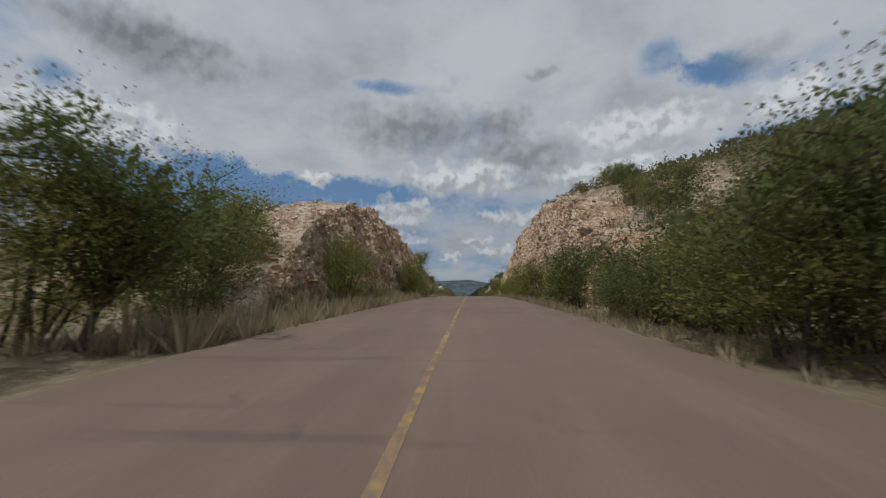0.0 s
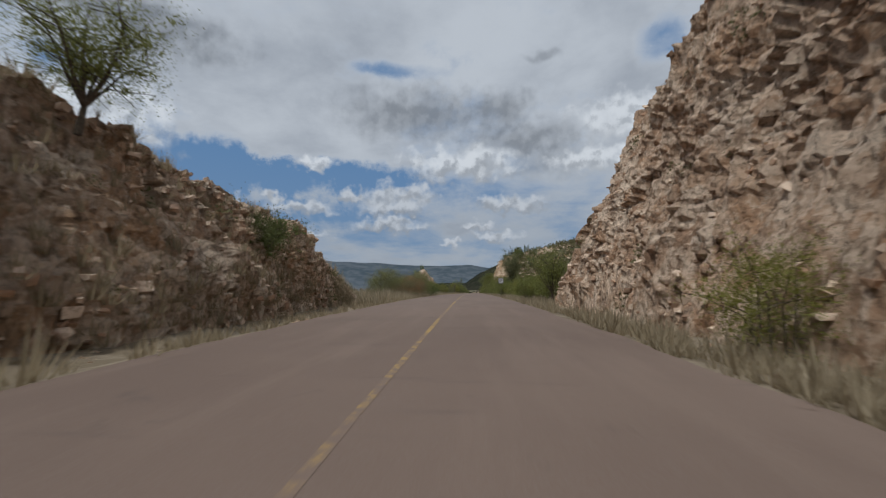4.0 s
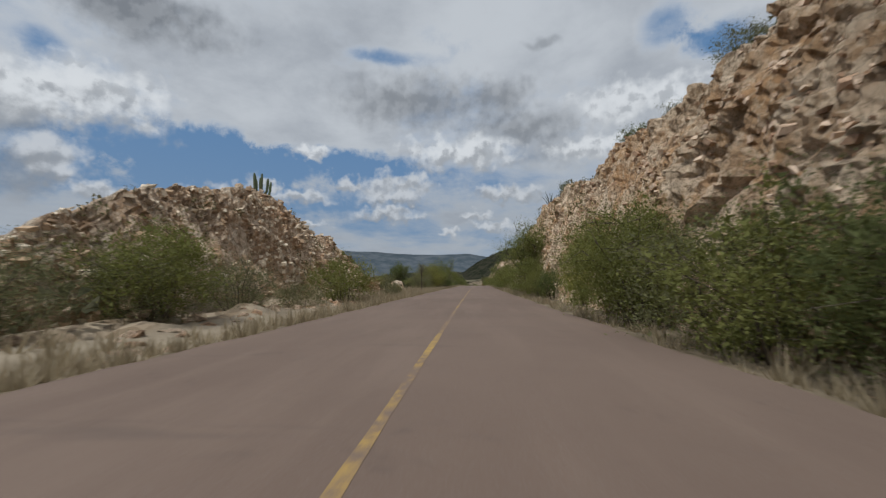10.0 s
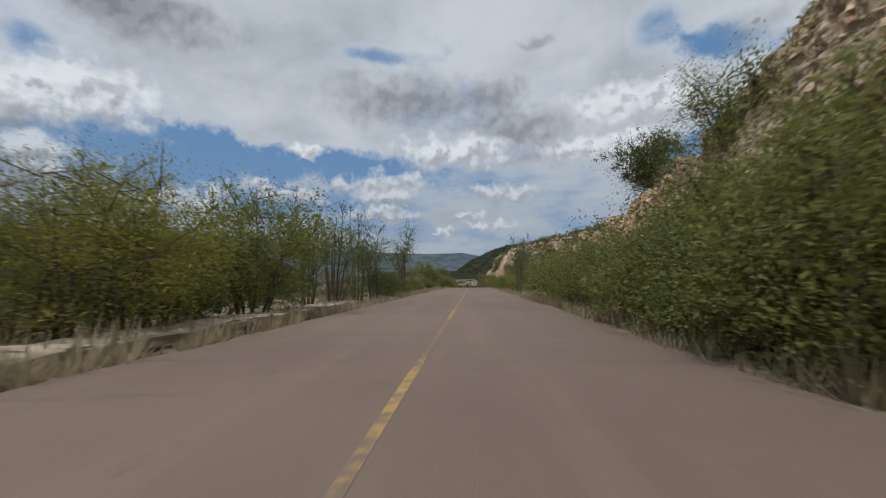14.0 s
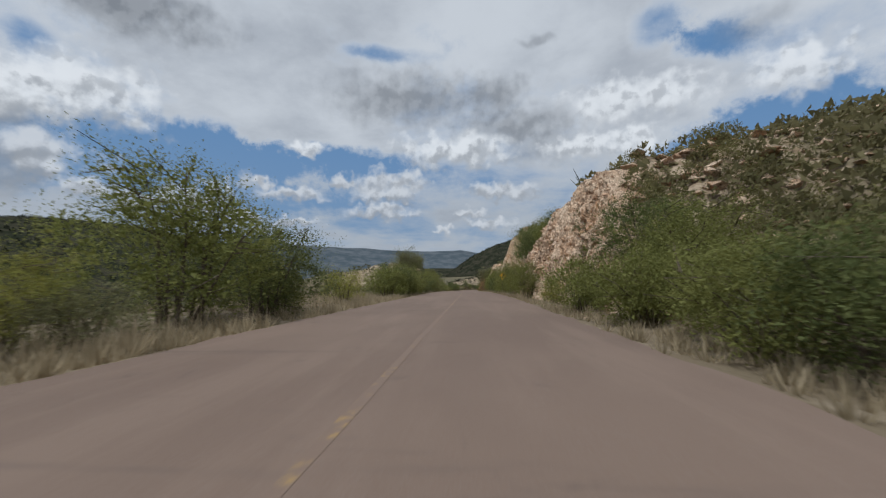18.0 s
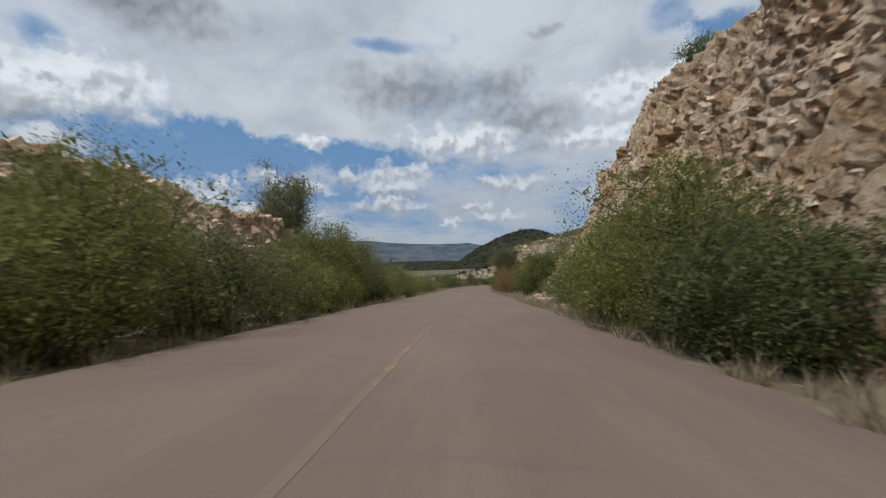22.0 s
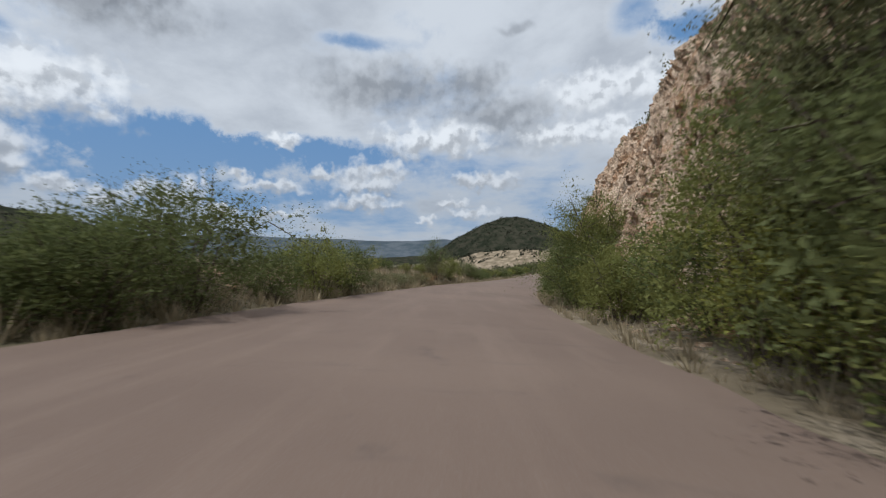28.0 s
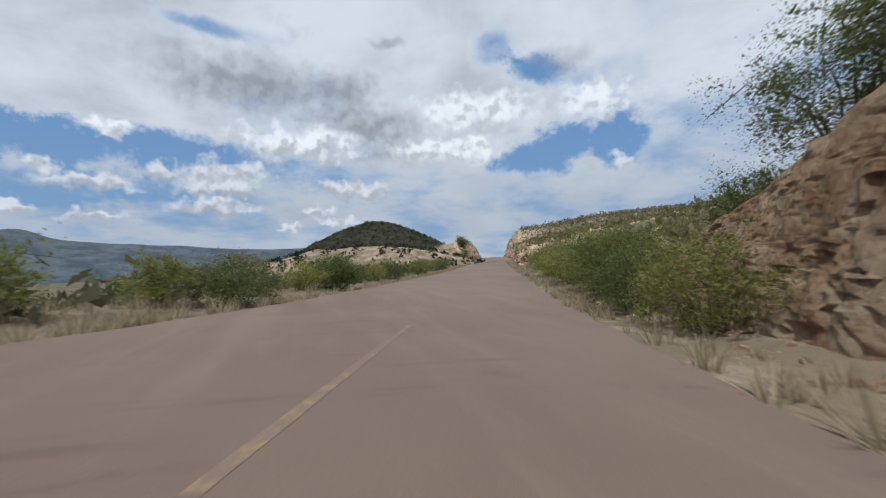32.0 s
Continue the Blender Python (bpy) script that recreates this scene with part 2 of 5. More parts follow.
def m_ground(n):
    at = world_at(n)
    big = n.noise(at, 0.035, 5, 0.6)
    mid = n.noise(at, 0.5, 6, 0.65)
    fine = n.noise(at, 9, 4, 0.7)
    c = n.mix(n.ramp(big, 0.35, 0.65), (0.21, 0.163, 0.11), (0.165, 0.132, 0.088))
    c = n.mix(n.ramp(mid, 0.47, 0.62), c, (0.29, 0.235, 0.17))
    c = n.mix(n.ramp(fine, 0.48, 0.7, 0.0, 0.7), c, (0.12, 0.095, 0.06))
    cover = n.node("ShaderNodeAttribute")
    cover.attribute_name = "cover"
    far = n.ramp(cover.outputs["Fac"], 0.0, 1.0)
    c = n.mix(n.ramp(cover.outputs["Fac"], -0.1, -1.0), c, n.mix(n.ramp(mid, 0.4, 0.6), (0.36, 0.30, 0.22), (0.29, 0.235, 0.17)))
    green = n.mix(n.ramp(n.noise(at, 0.3, 6, 0.7), 0.4, 0.58), (0.165, 0.132, 0.085), (0.05, 0.06, 0.026))
    c = n.mix(n.math("MULTIPLY", far, 0.75), c, green)
    bare = n.node("ShaderNodeAttribute")
    bare.attribute_name = "stony"
    chips = n.blocky(n.vec("ADD", at, n.scale(n.node("ShaderNodeTexNoise", {"Vector": at, "Scale": 1.1, "Detail": 4.0}).outputs["Color"], 0.8)), 2.4)
    rock = n.mix(n.ramp(chips[0], 0.1, 0.9), (0.25, 0.185, 0.12), (0.42, 0.335, 0.24))
    rock = n.mix(n.ramp(chips[1], 0.6, 0.95, 0.0, 0.7), rock, (0.13, 0.095, 0.065))
    c = n.mix(n.ramp(n.math("ADD", bare.outputs["Fac"], n.math("MULTIPLY", n.math("SUBTRACT", mid, 0.5), 1.2)), 0.3, 0.6, 0.0, 0.9), c, rock)
    return c, n.math("ADD", mid, n.math("MULTIPLY", fine, 0.25)), 0.12


def m_rock(pale, warm, dark, orange):
    """Shattered rock: angular chips of several sizes in pale and warm tones, thin dark joints, rusty patches."""
    def build(n):
        at = world_at(n)
        warp = n.node("ShaderNodeTexNoise", {"Vector": at, "Scale": 1.3, "Detail": 9.0, "Roughness": 0.78}).outputs["Color"]
        lay = n.node("ShaderNodeMapping", {"Vector": at, "Rotation": (0.45, 0.35, 0.25), "Scale": (1.15, 1.15, 0.8)}).outputs[0]
        bent = n.vec("ADD", lay, n.scale(warp, 0.75))

        def chips(scale, shift):
            at_ = n.vec("ADD", bent, (shift, 0, 0))
            v = n.node("ShaderNodeTexVoronoi", {"Vector": at_, "Scale": scale, "Randomness": 1.0})
            e = n.node("ShaderNodeTexVoronoi", {"Vector": at_, "Scale": scale, "Randomness": 1.0})
            e.feature = "DISTANCE_TO_EDGE"
            return n.node("ShaderNodeSeparateColor", {0: v.outputs["Color"]}).outputs, e.outputs["Distance"]

        slab = chips(0.42, 11.0)[0]
        one = chips(1.1, 0.0)[0]
        two, edge2 = chips(2.8, 3.0)
        tall = n.vec("ADD", n.vec("MULTIPLY", at, (2.6, 2.6, 1.1)), n.scale(warp, 1.5))
        shard = n.noise(tall, 1.0, 9, 0.68)
        chip = n.noise(n.vec("ADD", tall, (50, 20, 10)), 2.3, 8, 0.66)
        big = n.noise(at, 0.22, 6, 0.65, 0.8)
        patch = n.noise(n.vec("ADD", at, (31, 7, 3)), 0.6, 6, 0.72, 0.6)
        fine = n.noise(at, 9.0, 6, 0.75)
        beds = n.noise(n.vec("MULTIPLY", n.node("ShaderNodeMapping", {"Vector": n.vec("ADD", at, n.scale(warp, 0.9)), "Rotation": (0.5, 0.45, 0.0)}).outputs[0], (0.25, 0.25, 1.6)), 1.0, 4, 0.6)
        c = n.mix(n.ramp(one[0], 0.15, 0.85), warm, pale)
        c = n.mix(n.ramp(slab[0], 0.55, 0.9, 0.0, 0.7), c, n.mix(0.4, warm, orange))
        c = n.mix(n.ramp(slab[1], 0.6, 0.95, 0.0, 0.7), c, pale)
        c = n.mix(n.ramp(beds, 0.44, 0.34, 0.0, 0.75), c, n.mix(0.5, warm, dark))
        c = n.mix(n.ramp(beds, 0.56, 0.64, 0.0, 0.6), c, pale)
        c = n.mix(n.ramp(big, 0.48, 0.64, 0.0, 0.7), c, orange)
        c = n.mix(n.ramp(patch, 0.45, 0.33, 0.0, 0.6), c, n.mix(0.45, dark, warm))
        c = n.mix(n.ramp(two[0], 0.45, 0.95, 0.0, 0.5), c, pale)
        c = n.mix(n.ramp(shard, 0.53, 0.62, 0.0, 0.75), c, tuple(min(0.85, 1.1 * q) for q in pale))
        c = n.mix(n.ramp(shard, 0.46, 0.38, 0.0, 0.75), c, n.mix(0.55, warm, dark))
        c = n.mix(n.ramp(chip, 0.55, 0.64, 0.0, 0.6), c, tuple(min(0.85, 1.16 * q) for q in pale))
        c = n.mix(n.ramp(chip, 0.45, 0.36, 0.0, 0.7), c, dark)
        run = n.noise(n.vec("MULTIPLY", at, (1, 1, 0.15)), 1.1, 5, 0.65)
        c = n.mix(n.ramp(run, 0.54, 0.7, 0.0, 0.35), c, dark)
        joint = n.ramp(edge2, 0.05, 0.0, 0.0, 0.4)
        c = n.mix(joint, c, dark)
        h = n.math("ADD", n.math("ADD", n.math("MULTIPLY", two[2], 0.25), n.math("MULTIPLY", shard, 1.1)), n.math("ADD", n.math("MULTIPLY", chip, 0.7), n.math("MULTIPLY", fine, 0.25)))
        h = n.math("SUBTRACT", h, n.math("MULTIPLY", joint, 0.3))
        return c, h, 0.14
    return build


def m_shard(pale, warm, dark):
    """Broken pieces of the same rock, each of a tone of its own."""
    def build(n):
        at = world_at(n)
        g = n.node("ShaderNodeNewGeometry").outputs["Random Per Island"]
        grain = n.noise(at, 6.0, 6, 0.7)
        c = n.mix(n.ramp(g, 0.1, 0.75), warm, pale)
        c = n.mix(n.ramp(g, 0.14, 0.04, 0.0, 0.8), c, dark)
        c = n.mix(n.ramp(grain, 0.5, 0.66, 0.0, 0.6), c, n.mix(0.5, warm, dark))
        mott = n.noise(at, 2.2, 6, 0.7)
        c = n.mix(n.ramp(mott, 0.48, 0.36, 0.0, 0.7), c, n.mix(0.4, warm, dark))
        return c, grain, 0.03
    return build


def m_leaf(a, b, c):
    def build(n):
        g = n.node("ShaderNodeNewGeometry").outputs["Random Per Island"]
        o = n.node("ShaderNodeObjectInfo").outputs["Random"]
        col = n.mix(g, a, b)
        return n.mix(n.math("MULTIPLY", o, 0.55), col, c), None, 0
    return build


def leafy(name, a, b, c):
    m = material(name, m_leaf(a, b, c), 0.75, 0.0, 0.2)
    t = m.node_tree
    bsdf = t.nodes["Principled BSDF"]
    tr = t.nodes.new("ShaderNodeBsdfTranslucent")
    mx = t.nodes.new("ShaderNodeMixShader")
    mx.inputs[0].default_value = 0.45
    t.links.new(bsdf.inputs["Base Color"].links[0].from_socket, tr.inputs["Color"])
    t.links.new(bsdf.outputs[0], mx.inputs[1])
    t.links.new(tr.outputs[0], mx.inputs[2])
    t.links.new(mx.outputs[0], t.nodes["Material Output"].inputs["Surface"])
    return m


def m_two(a, b, scale, d=0.01):
    def build(n):
        at = world_at(n)
        f = n.noise(at, scale, 6, 0.65)
        return n.mix(n.ramp(f, 0.35, 0.65), a, b), f, d
    return build


M = {
    "asphalt": material("asphalt", m_asphalt, 0.85),
    "line": material("worn_yellow_paint", m_paint, 0.8),
    "line_worn": material("faint_yellow_paint", lambda n: m_paint(n, 0.48), 0.8),
    "ground": material("dry_ground", m_ground, 0.95, 0, 0.1),
    "rock": material("pale_brown_rock", m_rock((0.76, 0.585, 0.43), (0.47, 0.295, 0.185), (0.11, 0.07, 0.046), (0.50, 0.27, 0.135)), 0.95, 0, 0.15),
    "rock_white": material("whitish_rock", m_rock((0.74, 0.60, 0.45), (0.52, 0.345, 0.21), (0.14, 0.092, 0.062), (0.50, 0.28, 0.14)), 0.95, 0, 0.15),
    "rock_tan": material("tan_rock", m_rock((0.76, 0.60, 0.43), (0.53, 0.345, 0.20), (0.13, 0.083, 0.052), (0.58, 0.33, 0.155)), 0.95, 0, 0.15),
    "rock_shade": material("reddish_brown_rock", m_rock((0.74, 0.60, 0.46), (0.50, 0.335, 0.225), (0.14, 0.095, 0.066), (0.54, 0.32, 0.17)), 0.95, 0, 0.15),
    "rock_brown": material("dark_brown_rock", m_rock((0.54, 0.43, 0.32), (0.38, 0.275, 0.19), (0.11, 0.08, 0.058), (0.45, 0.27, 0.15)), 0.95, 0, 0.15),
    "rock_orange": material("orange_rock", m_rock((0.50, 0.37, 0.25), (0.40, 0.25, 0.14), (0.18, 0.11, 0.07), (0.44, 0.23, 0.10)), 0.95, 0, 0.15),
    "shard": material("pale_rock_shards", m_shard((0.74, 0.57, 0.42), (0.45, 0.28, 0.175), (0.12, 0.078, 0.052)), 0.95, 0, 0.15),
    "shard_white": material("whitish_rock_shards", m_shard((0.80, 0.68, 0.52), (0.55, 0.38, 0.24), (0.16, 0.11, 0.075)), 0.95, 0, 0.15),
    "shard_red": material("reddish_rock_shards", m_shard((0.70, 0.55, 0.42), (0.44, 0.28, 0.185), (0.12, 0.08, 0.056)), 0.95, 0, 0.15),
    "green": leafy("green_leaves", (0.150, 0.168, 0.046), (0.265, 0.272, 0.085), (0.225, 0.222, 0.070)),
    "dark": leafy("dark_green_leaves", (0.095, 0.118, 0.04), (0.175, 0.195, 0.07), (0.145, 0.155, 0.06)),
    "grey": leafy("grey_green_leaves", (0.14, 0.148, 0.07), (0.24, 0.235, 0.115), (0.20, 0.18, 0.09)),
    "slender": leafy("small_green_leaves", (0.10, 0.13, 0.04), (0.20, 0.225, 0.08), (0.17, 0.175, 0.075)),
    "yellow": leafy("yellow_green_leaves", (0.22, 0.225, 0.045), (0.34, 0.32, 0.08), (0.25, 0.24, 0.07)),
    "dry": leafy("dry_brown_leaves", (0.27, 0.155, 0.075), (0.42, 0.25, 0.125), (0.31, 0.19, 0.09)),
    "straw": leafy("straw", (0.28, 0.225, 0.14), (0.48, 0.395, 0.27), (0.32, 0.26, 0.16)),
    "hillscrub": leafy("hill_scrub_leaves", (0.115, 0.112, 0.05), (0.225, 0.205, 0.10), (0.20, 0.165, 0.085)),
    "hillbush": leafy("hill_bush_leaves", (0.135, 0.13, 0.05), (0.25, 0.225, 0.095), (0.22, 0.18, 0.085)),
    "farscrub": leafy("distant_scrub_leaves", (0.018, 0.022, 0.013), (0.04, 0.043, 0.025), (0.028, 0.032, 0.018)),
    "greyscrub": leafy("valley_scrub_leaves", (0.075, 0.08, 0.04), (0.15, 0.14, 0.08), (0.09, 0.09, 0.045)),
    "bark": material("bark", m_two((0.075, 0.06, 0.045), (0.14, 0.11, 0.082), 9), 0.95, 0, 0.1),
    "cactus": material("cactus_skin", m_two((0.07, 0.095, 0.045), (0.12, 0.14, 0.07), 3), 0.7),
    "wand": material("ocotillo_bark", m_two((0.035, 0.042, 0.024), (0.07, 0.075, 0.045), 12), 0.85),
    "deadwood": material("dead_wood", m_two((0.34, 0.20, 0.09), (0.46, 0.30, 0.15), 7), 0.9),
    "steel": material("galvanised_steel", m_two((0.42, 0.42, 0.42), (0.55, 0.55, 0.54), 6, 0.001), 0.5, 0.7),
    "sign_white": material("sign_white", m_two((0.72, 0.72, 0.70), (0.80, 0.80, 0.78), 3, 0.0005), 0.5),
    "sign_yellow": material("sign_yellow", m_two((0.72, 0.36, 0.02), (0.80, 0.42, 0.03), 3, 0.0005), 0.5),
    # dark grey holds the plate's back-lit shade in its base colour
    "sign_plate": material("sign_plate", m_two((0.20, 0.18, 0.18), (0.27, 0.25, 0.25), 3, 0.0005), 0.5),
    "sign_black": material("sign_black", m_two((0.02, 0.02, 0.02), (0.035, 0.035, 0.035), 3, 0.0005), 0.5),
    # blue-grey tint of the distance haze is put into the ridge's base colour
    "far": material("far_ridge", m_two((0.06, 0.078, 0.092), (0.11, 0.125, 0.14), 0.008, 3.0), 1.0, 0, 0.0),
    "knoll": material("scrubby_stone", m_two((0.15, 0.12, 0.08), (0.34, 0.27, 0.19), 0.35, 0.3), 1.0, 0, 0.0),
    "rise": material("scrubby_rise", m_two((0.045, 0.045, 0.026), (0.11, 0.092, 0.062), 0.25, 0.6), 1.0, 0, 0.0),
    "farhill": material("scrubby_hill", m_two((0.02, 0.024, 0.015), (0.05, 0.047, 0.033), 0.09, 0.6), 1.0, 0, 0.0),
}


# ---- mesh helpers ----
def hash3(ix, iy, iz, seed=0):
    h = (ix.astype(np.int64) * 374761393 + iy.astype(np.int64) * 668265263 + iz.astype(np.int64) * 2147483647 + seed * 974711) & 0xFFFFFFFF
    h = ((h ^ (h >> 13)) * 1274126177) & 0xFFFFFFFF
    h = ((h ^ (h >> 16)) * 2246822519) & 0xFFFFFFFF
    return ((h ^ (h >> 15)) & 0xFFFFFF) / float(0xFFFFFF)


def soft_noise(x, y, z, seed=0):
    """Value noise, 0 to 1."""
    x, y, z = np.broadcast_arrays(np.asarray(x, float), np.asarray(y, float), np.asarray(z, float))
    ix, iy, iz = np.floor(x), np.floor(y), np.floor(z)
    fx, fy, fz = x - ix, y - iy, z - iz
    fx, fy, fz = fx * fx * (3 - 2 * fx), fy * fy * (3 - 2 * fy), fz * fz * (3 - 2 * fz)
    r = 0
    for a in (0, 1):
        for b in (0, 1):
            for c in (0, 1):
                w = (fx if a else 1 - fx) * (fy if b else 1 - fy) * (fz if c else 1 - fz)
                r = r + w * hash3(ix + a, iy + b, iz + c, seed)
    return r


def layers(x, y, z, n=4, seed=0):
    r, k, tot = 0, 1.0, 0
    for i in range(n):
        r = r + k * soft_noise(x * 2 ** i, y * 2 ** i, z * 2 ** i, seed + i)
        tot += k
        k *= 0.5
    return r / tot


def blocks(x, y, seed=0):
    """Random tilted facet of the nearest of scattered cells, and the nearness of the joint between two cells."""
    ix, iy = np.floor(x), np.floor(y)
    best, second = np.full(np.shape(x), 1e9), np.full(np.shape(x), 1e9)
    val = np.zeros(np.shape(x))
    zero = 0 * ix
    for a in (-1, 0, 1):
        for b in (-1, 0, 1):
            jx, jy = ix + a, iy + b
            px, py = jx + hash3(jx, jy, zero, seed), jy + hash3(jx, jy, zero, seed + 1)
            dx, dy = np.abs(px - x), np.abs(py - y)
            q = np.maximum(dx, dy) + 0.45 * (dx + dy)
            hit = q < best
            second = np.where(hit, best, np.minimum(second, q))
            best = np.where(hit, q, best)
            v = 0.25 + 0.5 * hash3(jx, jy, zero, seed + 3) + (hash3(jx, jy, zero, seed + 4) - 0.5) * (y - py) * 2.4 + (hash3(jx, jy, zero, seed + 5) - 0.5) * (x - px) * 2.4
            val = np.where(hit, v, val)
    return val - 0.5, np.clip(1 - (second - best) / 0.16, 0, 1)


def mesh_of(name, verts, faces, mat, smooth=False):
    me = bpy.data.meshes.new(name)
    verts = np.asarray(verts, dtype=np.float32).reshape(-1, 3)
    faces = np.asarray(faces, dtype=np.int32)
    me.vertices.add(len(verts))
    me.vertices.foreach_set("co", verts.ravel())
    k = faces.shape[1]
    me.loops.add(faces.size)
    me.loops.foreach_set("vertex_index", faces.ravel())
    me.polygons.add(len(faces))
    me.polygons.foreach_set("loop_start", np.arange(0, faces.size, k, dtype=np.int32))
    me.update(calc_edges=True)
    me.validate()
    me.polygons.foreach_set("use_smooth", np.full(len(faces), smooth, dtype=bool))
    me.materials.append(mat)
    return me


def grid_faces(nu, nv):
    i = np.arange(nu * nv).reshape(nu, nv)
    return np.stack([i[:-1, :-1], i[1:, :-1], i[1:, 1:], i[:-1, 1:]], -1).reshape(-1, 4)


def part(name, me, parent, label=""):
    ob = new(name, me)
    ob.parent = parent
    if label:
        ob["label"] = label
    return ob


def bm_mesh(name, bm, mat):
    me = bpy.data.meshes.new(name)
    bm.normal_update()
    bm.to_mesh(me)
    bm.free()
    me.materials.append(mat)
    return me


def tube(points, radii, sides=6):
    """Vertices and quads of a tapered tube along points."""
    p = np.asarray(points, float)
    v, f = [], []
    for i in range(len(p)):
        t = p[min(i + 1, len(p) - 1)] - p[max(i - 1, 0)]
        t = t / (np.linalg.norm(t) + 1e-9)
        u = np.cross(t, (0.31, 0.91, 0.27))
        u /= np.linalg.norm(u) + 1e-9
        w = np.cross(t, u)
        for k in range(sides):
            a = 2 * math.pi * k / sides
            v.append(p[i] + radii[i] * (math.cos(a) * u + math.sin(a) * w))
    for i in range(len(p) - 1):
        for k in range(sides):
            a, b = i * sides + k, i * sides + (k + 1) % sides
            f.append((a, b, b + sides, a + sides))
    return v, f


def join(pieces):
    v, f = [], []
    for a, b in pieces:
        k = len(v)
        v.extend(a)
        f.extend([[i + k for i in q] for q in b])
    return v, f


# ---- shape of the land ----
def key(s, *pairs):
    return np.interp(s, [p[0] for p in pairs], [p[1] for p in pairs])


def cut_right(s):
    """Height of the rock cutting east of the road."""
    return key(s, (14, 0), (20, 3.4), (27, 5), (35, 8.8), (44, 10.8), (58, 12.4), (66, 13.2), (74, 12.6), (80, 11.3), (86, 9.2), (93, 0), (151, 0), (156, 3.8), (161, 7.4), (165, 9.0), (174, 9.8), (186, 9.4), (190, 8.8), (197, 10),
               (206, 11.5), (222, 12.5), (229, 11.8), (232, 10.4), (235, 8.0), (238, 5.4), (246, 5.2), (252, 3.5), (258, 1.5), (262, 0), (305.5, 0), (311, 5.6), (315, 8.6), (322, 9.4), (331, 6.0), (336, 4.6), (341, 4.2), (346, 8.5), (353, 10), (372, 11),
               (378, 10.8), (382, 10.2), (386, 8), (390, 5.8), (394, 5.0), (397, 2.6), (399, 0), (419, 0), (422, 1.1), (427, 1.9), (433, 1.5), (440, 0), (443, 0), (452, 9), (462, 11.5), (480, 11.5), (484, 10.4), (490, 9.0), (496, 8.3), (504, 8.2), (508, 6.4), (514, 5.0), (519, 4.3), (522, 2.8), (526, 1.0), (531, 0), (565, 0), (580, 3.5), (640, 4.5), (660, 9), (700, 13), (745, 12), (775, 0))


def cut_left(s):
    """Height of the rock west of the road."""
    return key(s, (13, 0), (18, 2.4), (22, 5.0), (26, 6.3), (30, 7.2), (35, 8.2), (42, 9.6), (47, 9.1), (55, 8.6), (62, 8.0), (68, 7.1), (74, 5.9), (80, 4.7), (87, 3.0), (95, 0), (167, 0), (171, 3), (176, 5.2), (184, 7.0), (188, 7.4), (193, 5.8), (198, 4.6), (202, 2.8),
               (207, 1.4), (214, 0), (354, 0), (358, 3.6), (362, 5.2), (366, 4.8), (371, 4.3), (378, 4.0), (384, 0), (642, 0), (655, 4), (690, 9), (740, 9), (770, 0))


def foot_right(s):
    """How far from the middle of the road the eastern rock begins."""
    return key(s, (372, 6.9), (382, 8.4), (392, 9.2), (410, 9.0), (419, 6.9))


def foot_left(s):
    """How far from the middle of the road the western rock begins."""
    return key(s, (0, 7.2), (100, 7.2), (150, 11.0), (220, 10.6), (340, 8.2), (385, 8.2), (560, 12), (640, 11), (660, 8.5))


CUTS = {}


def step(a, b, x):
    t = np.clip((x - a) / (b - a), 0, 1)
    return t * t * (3 - 2 * t)


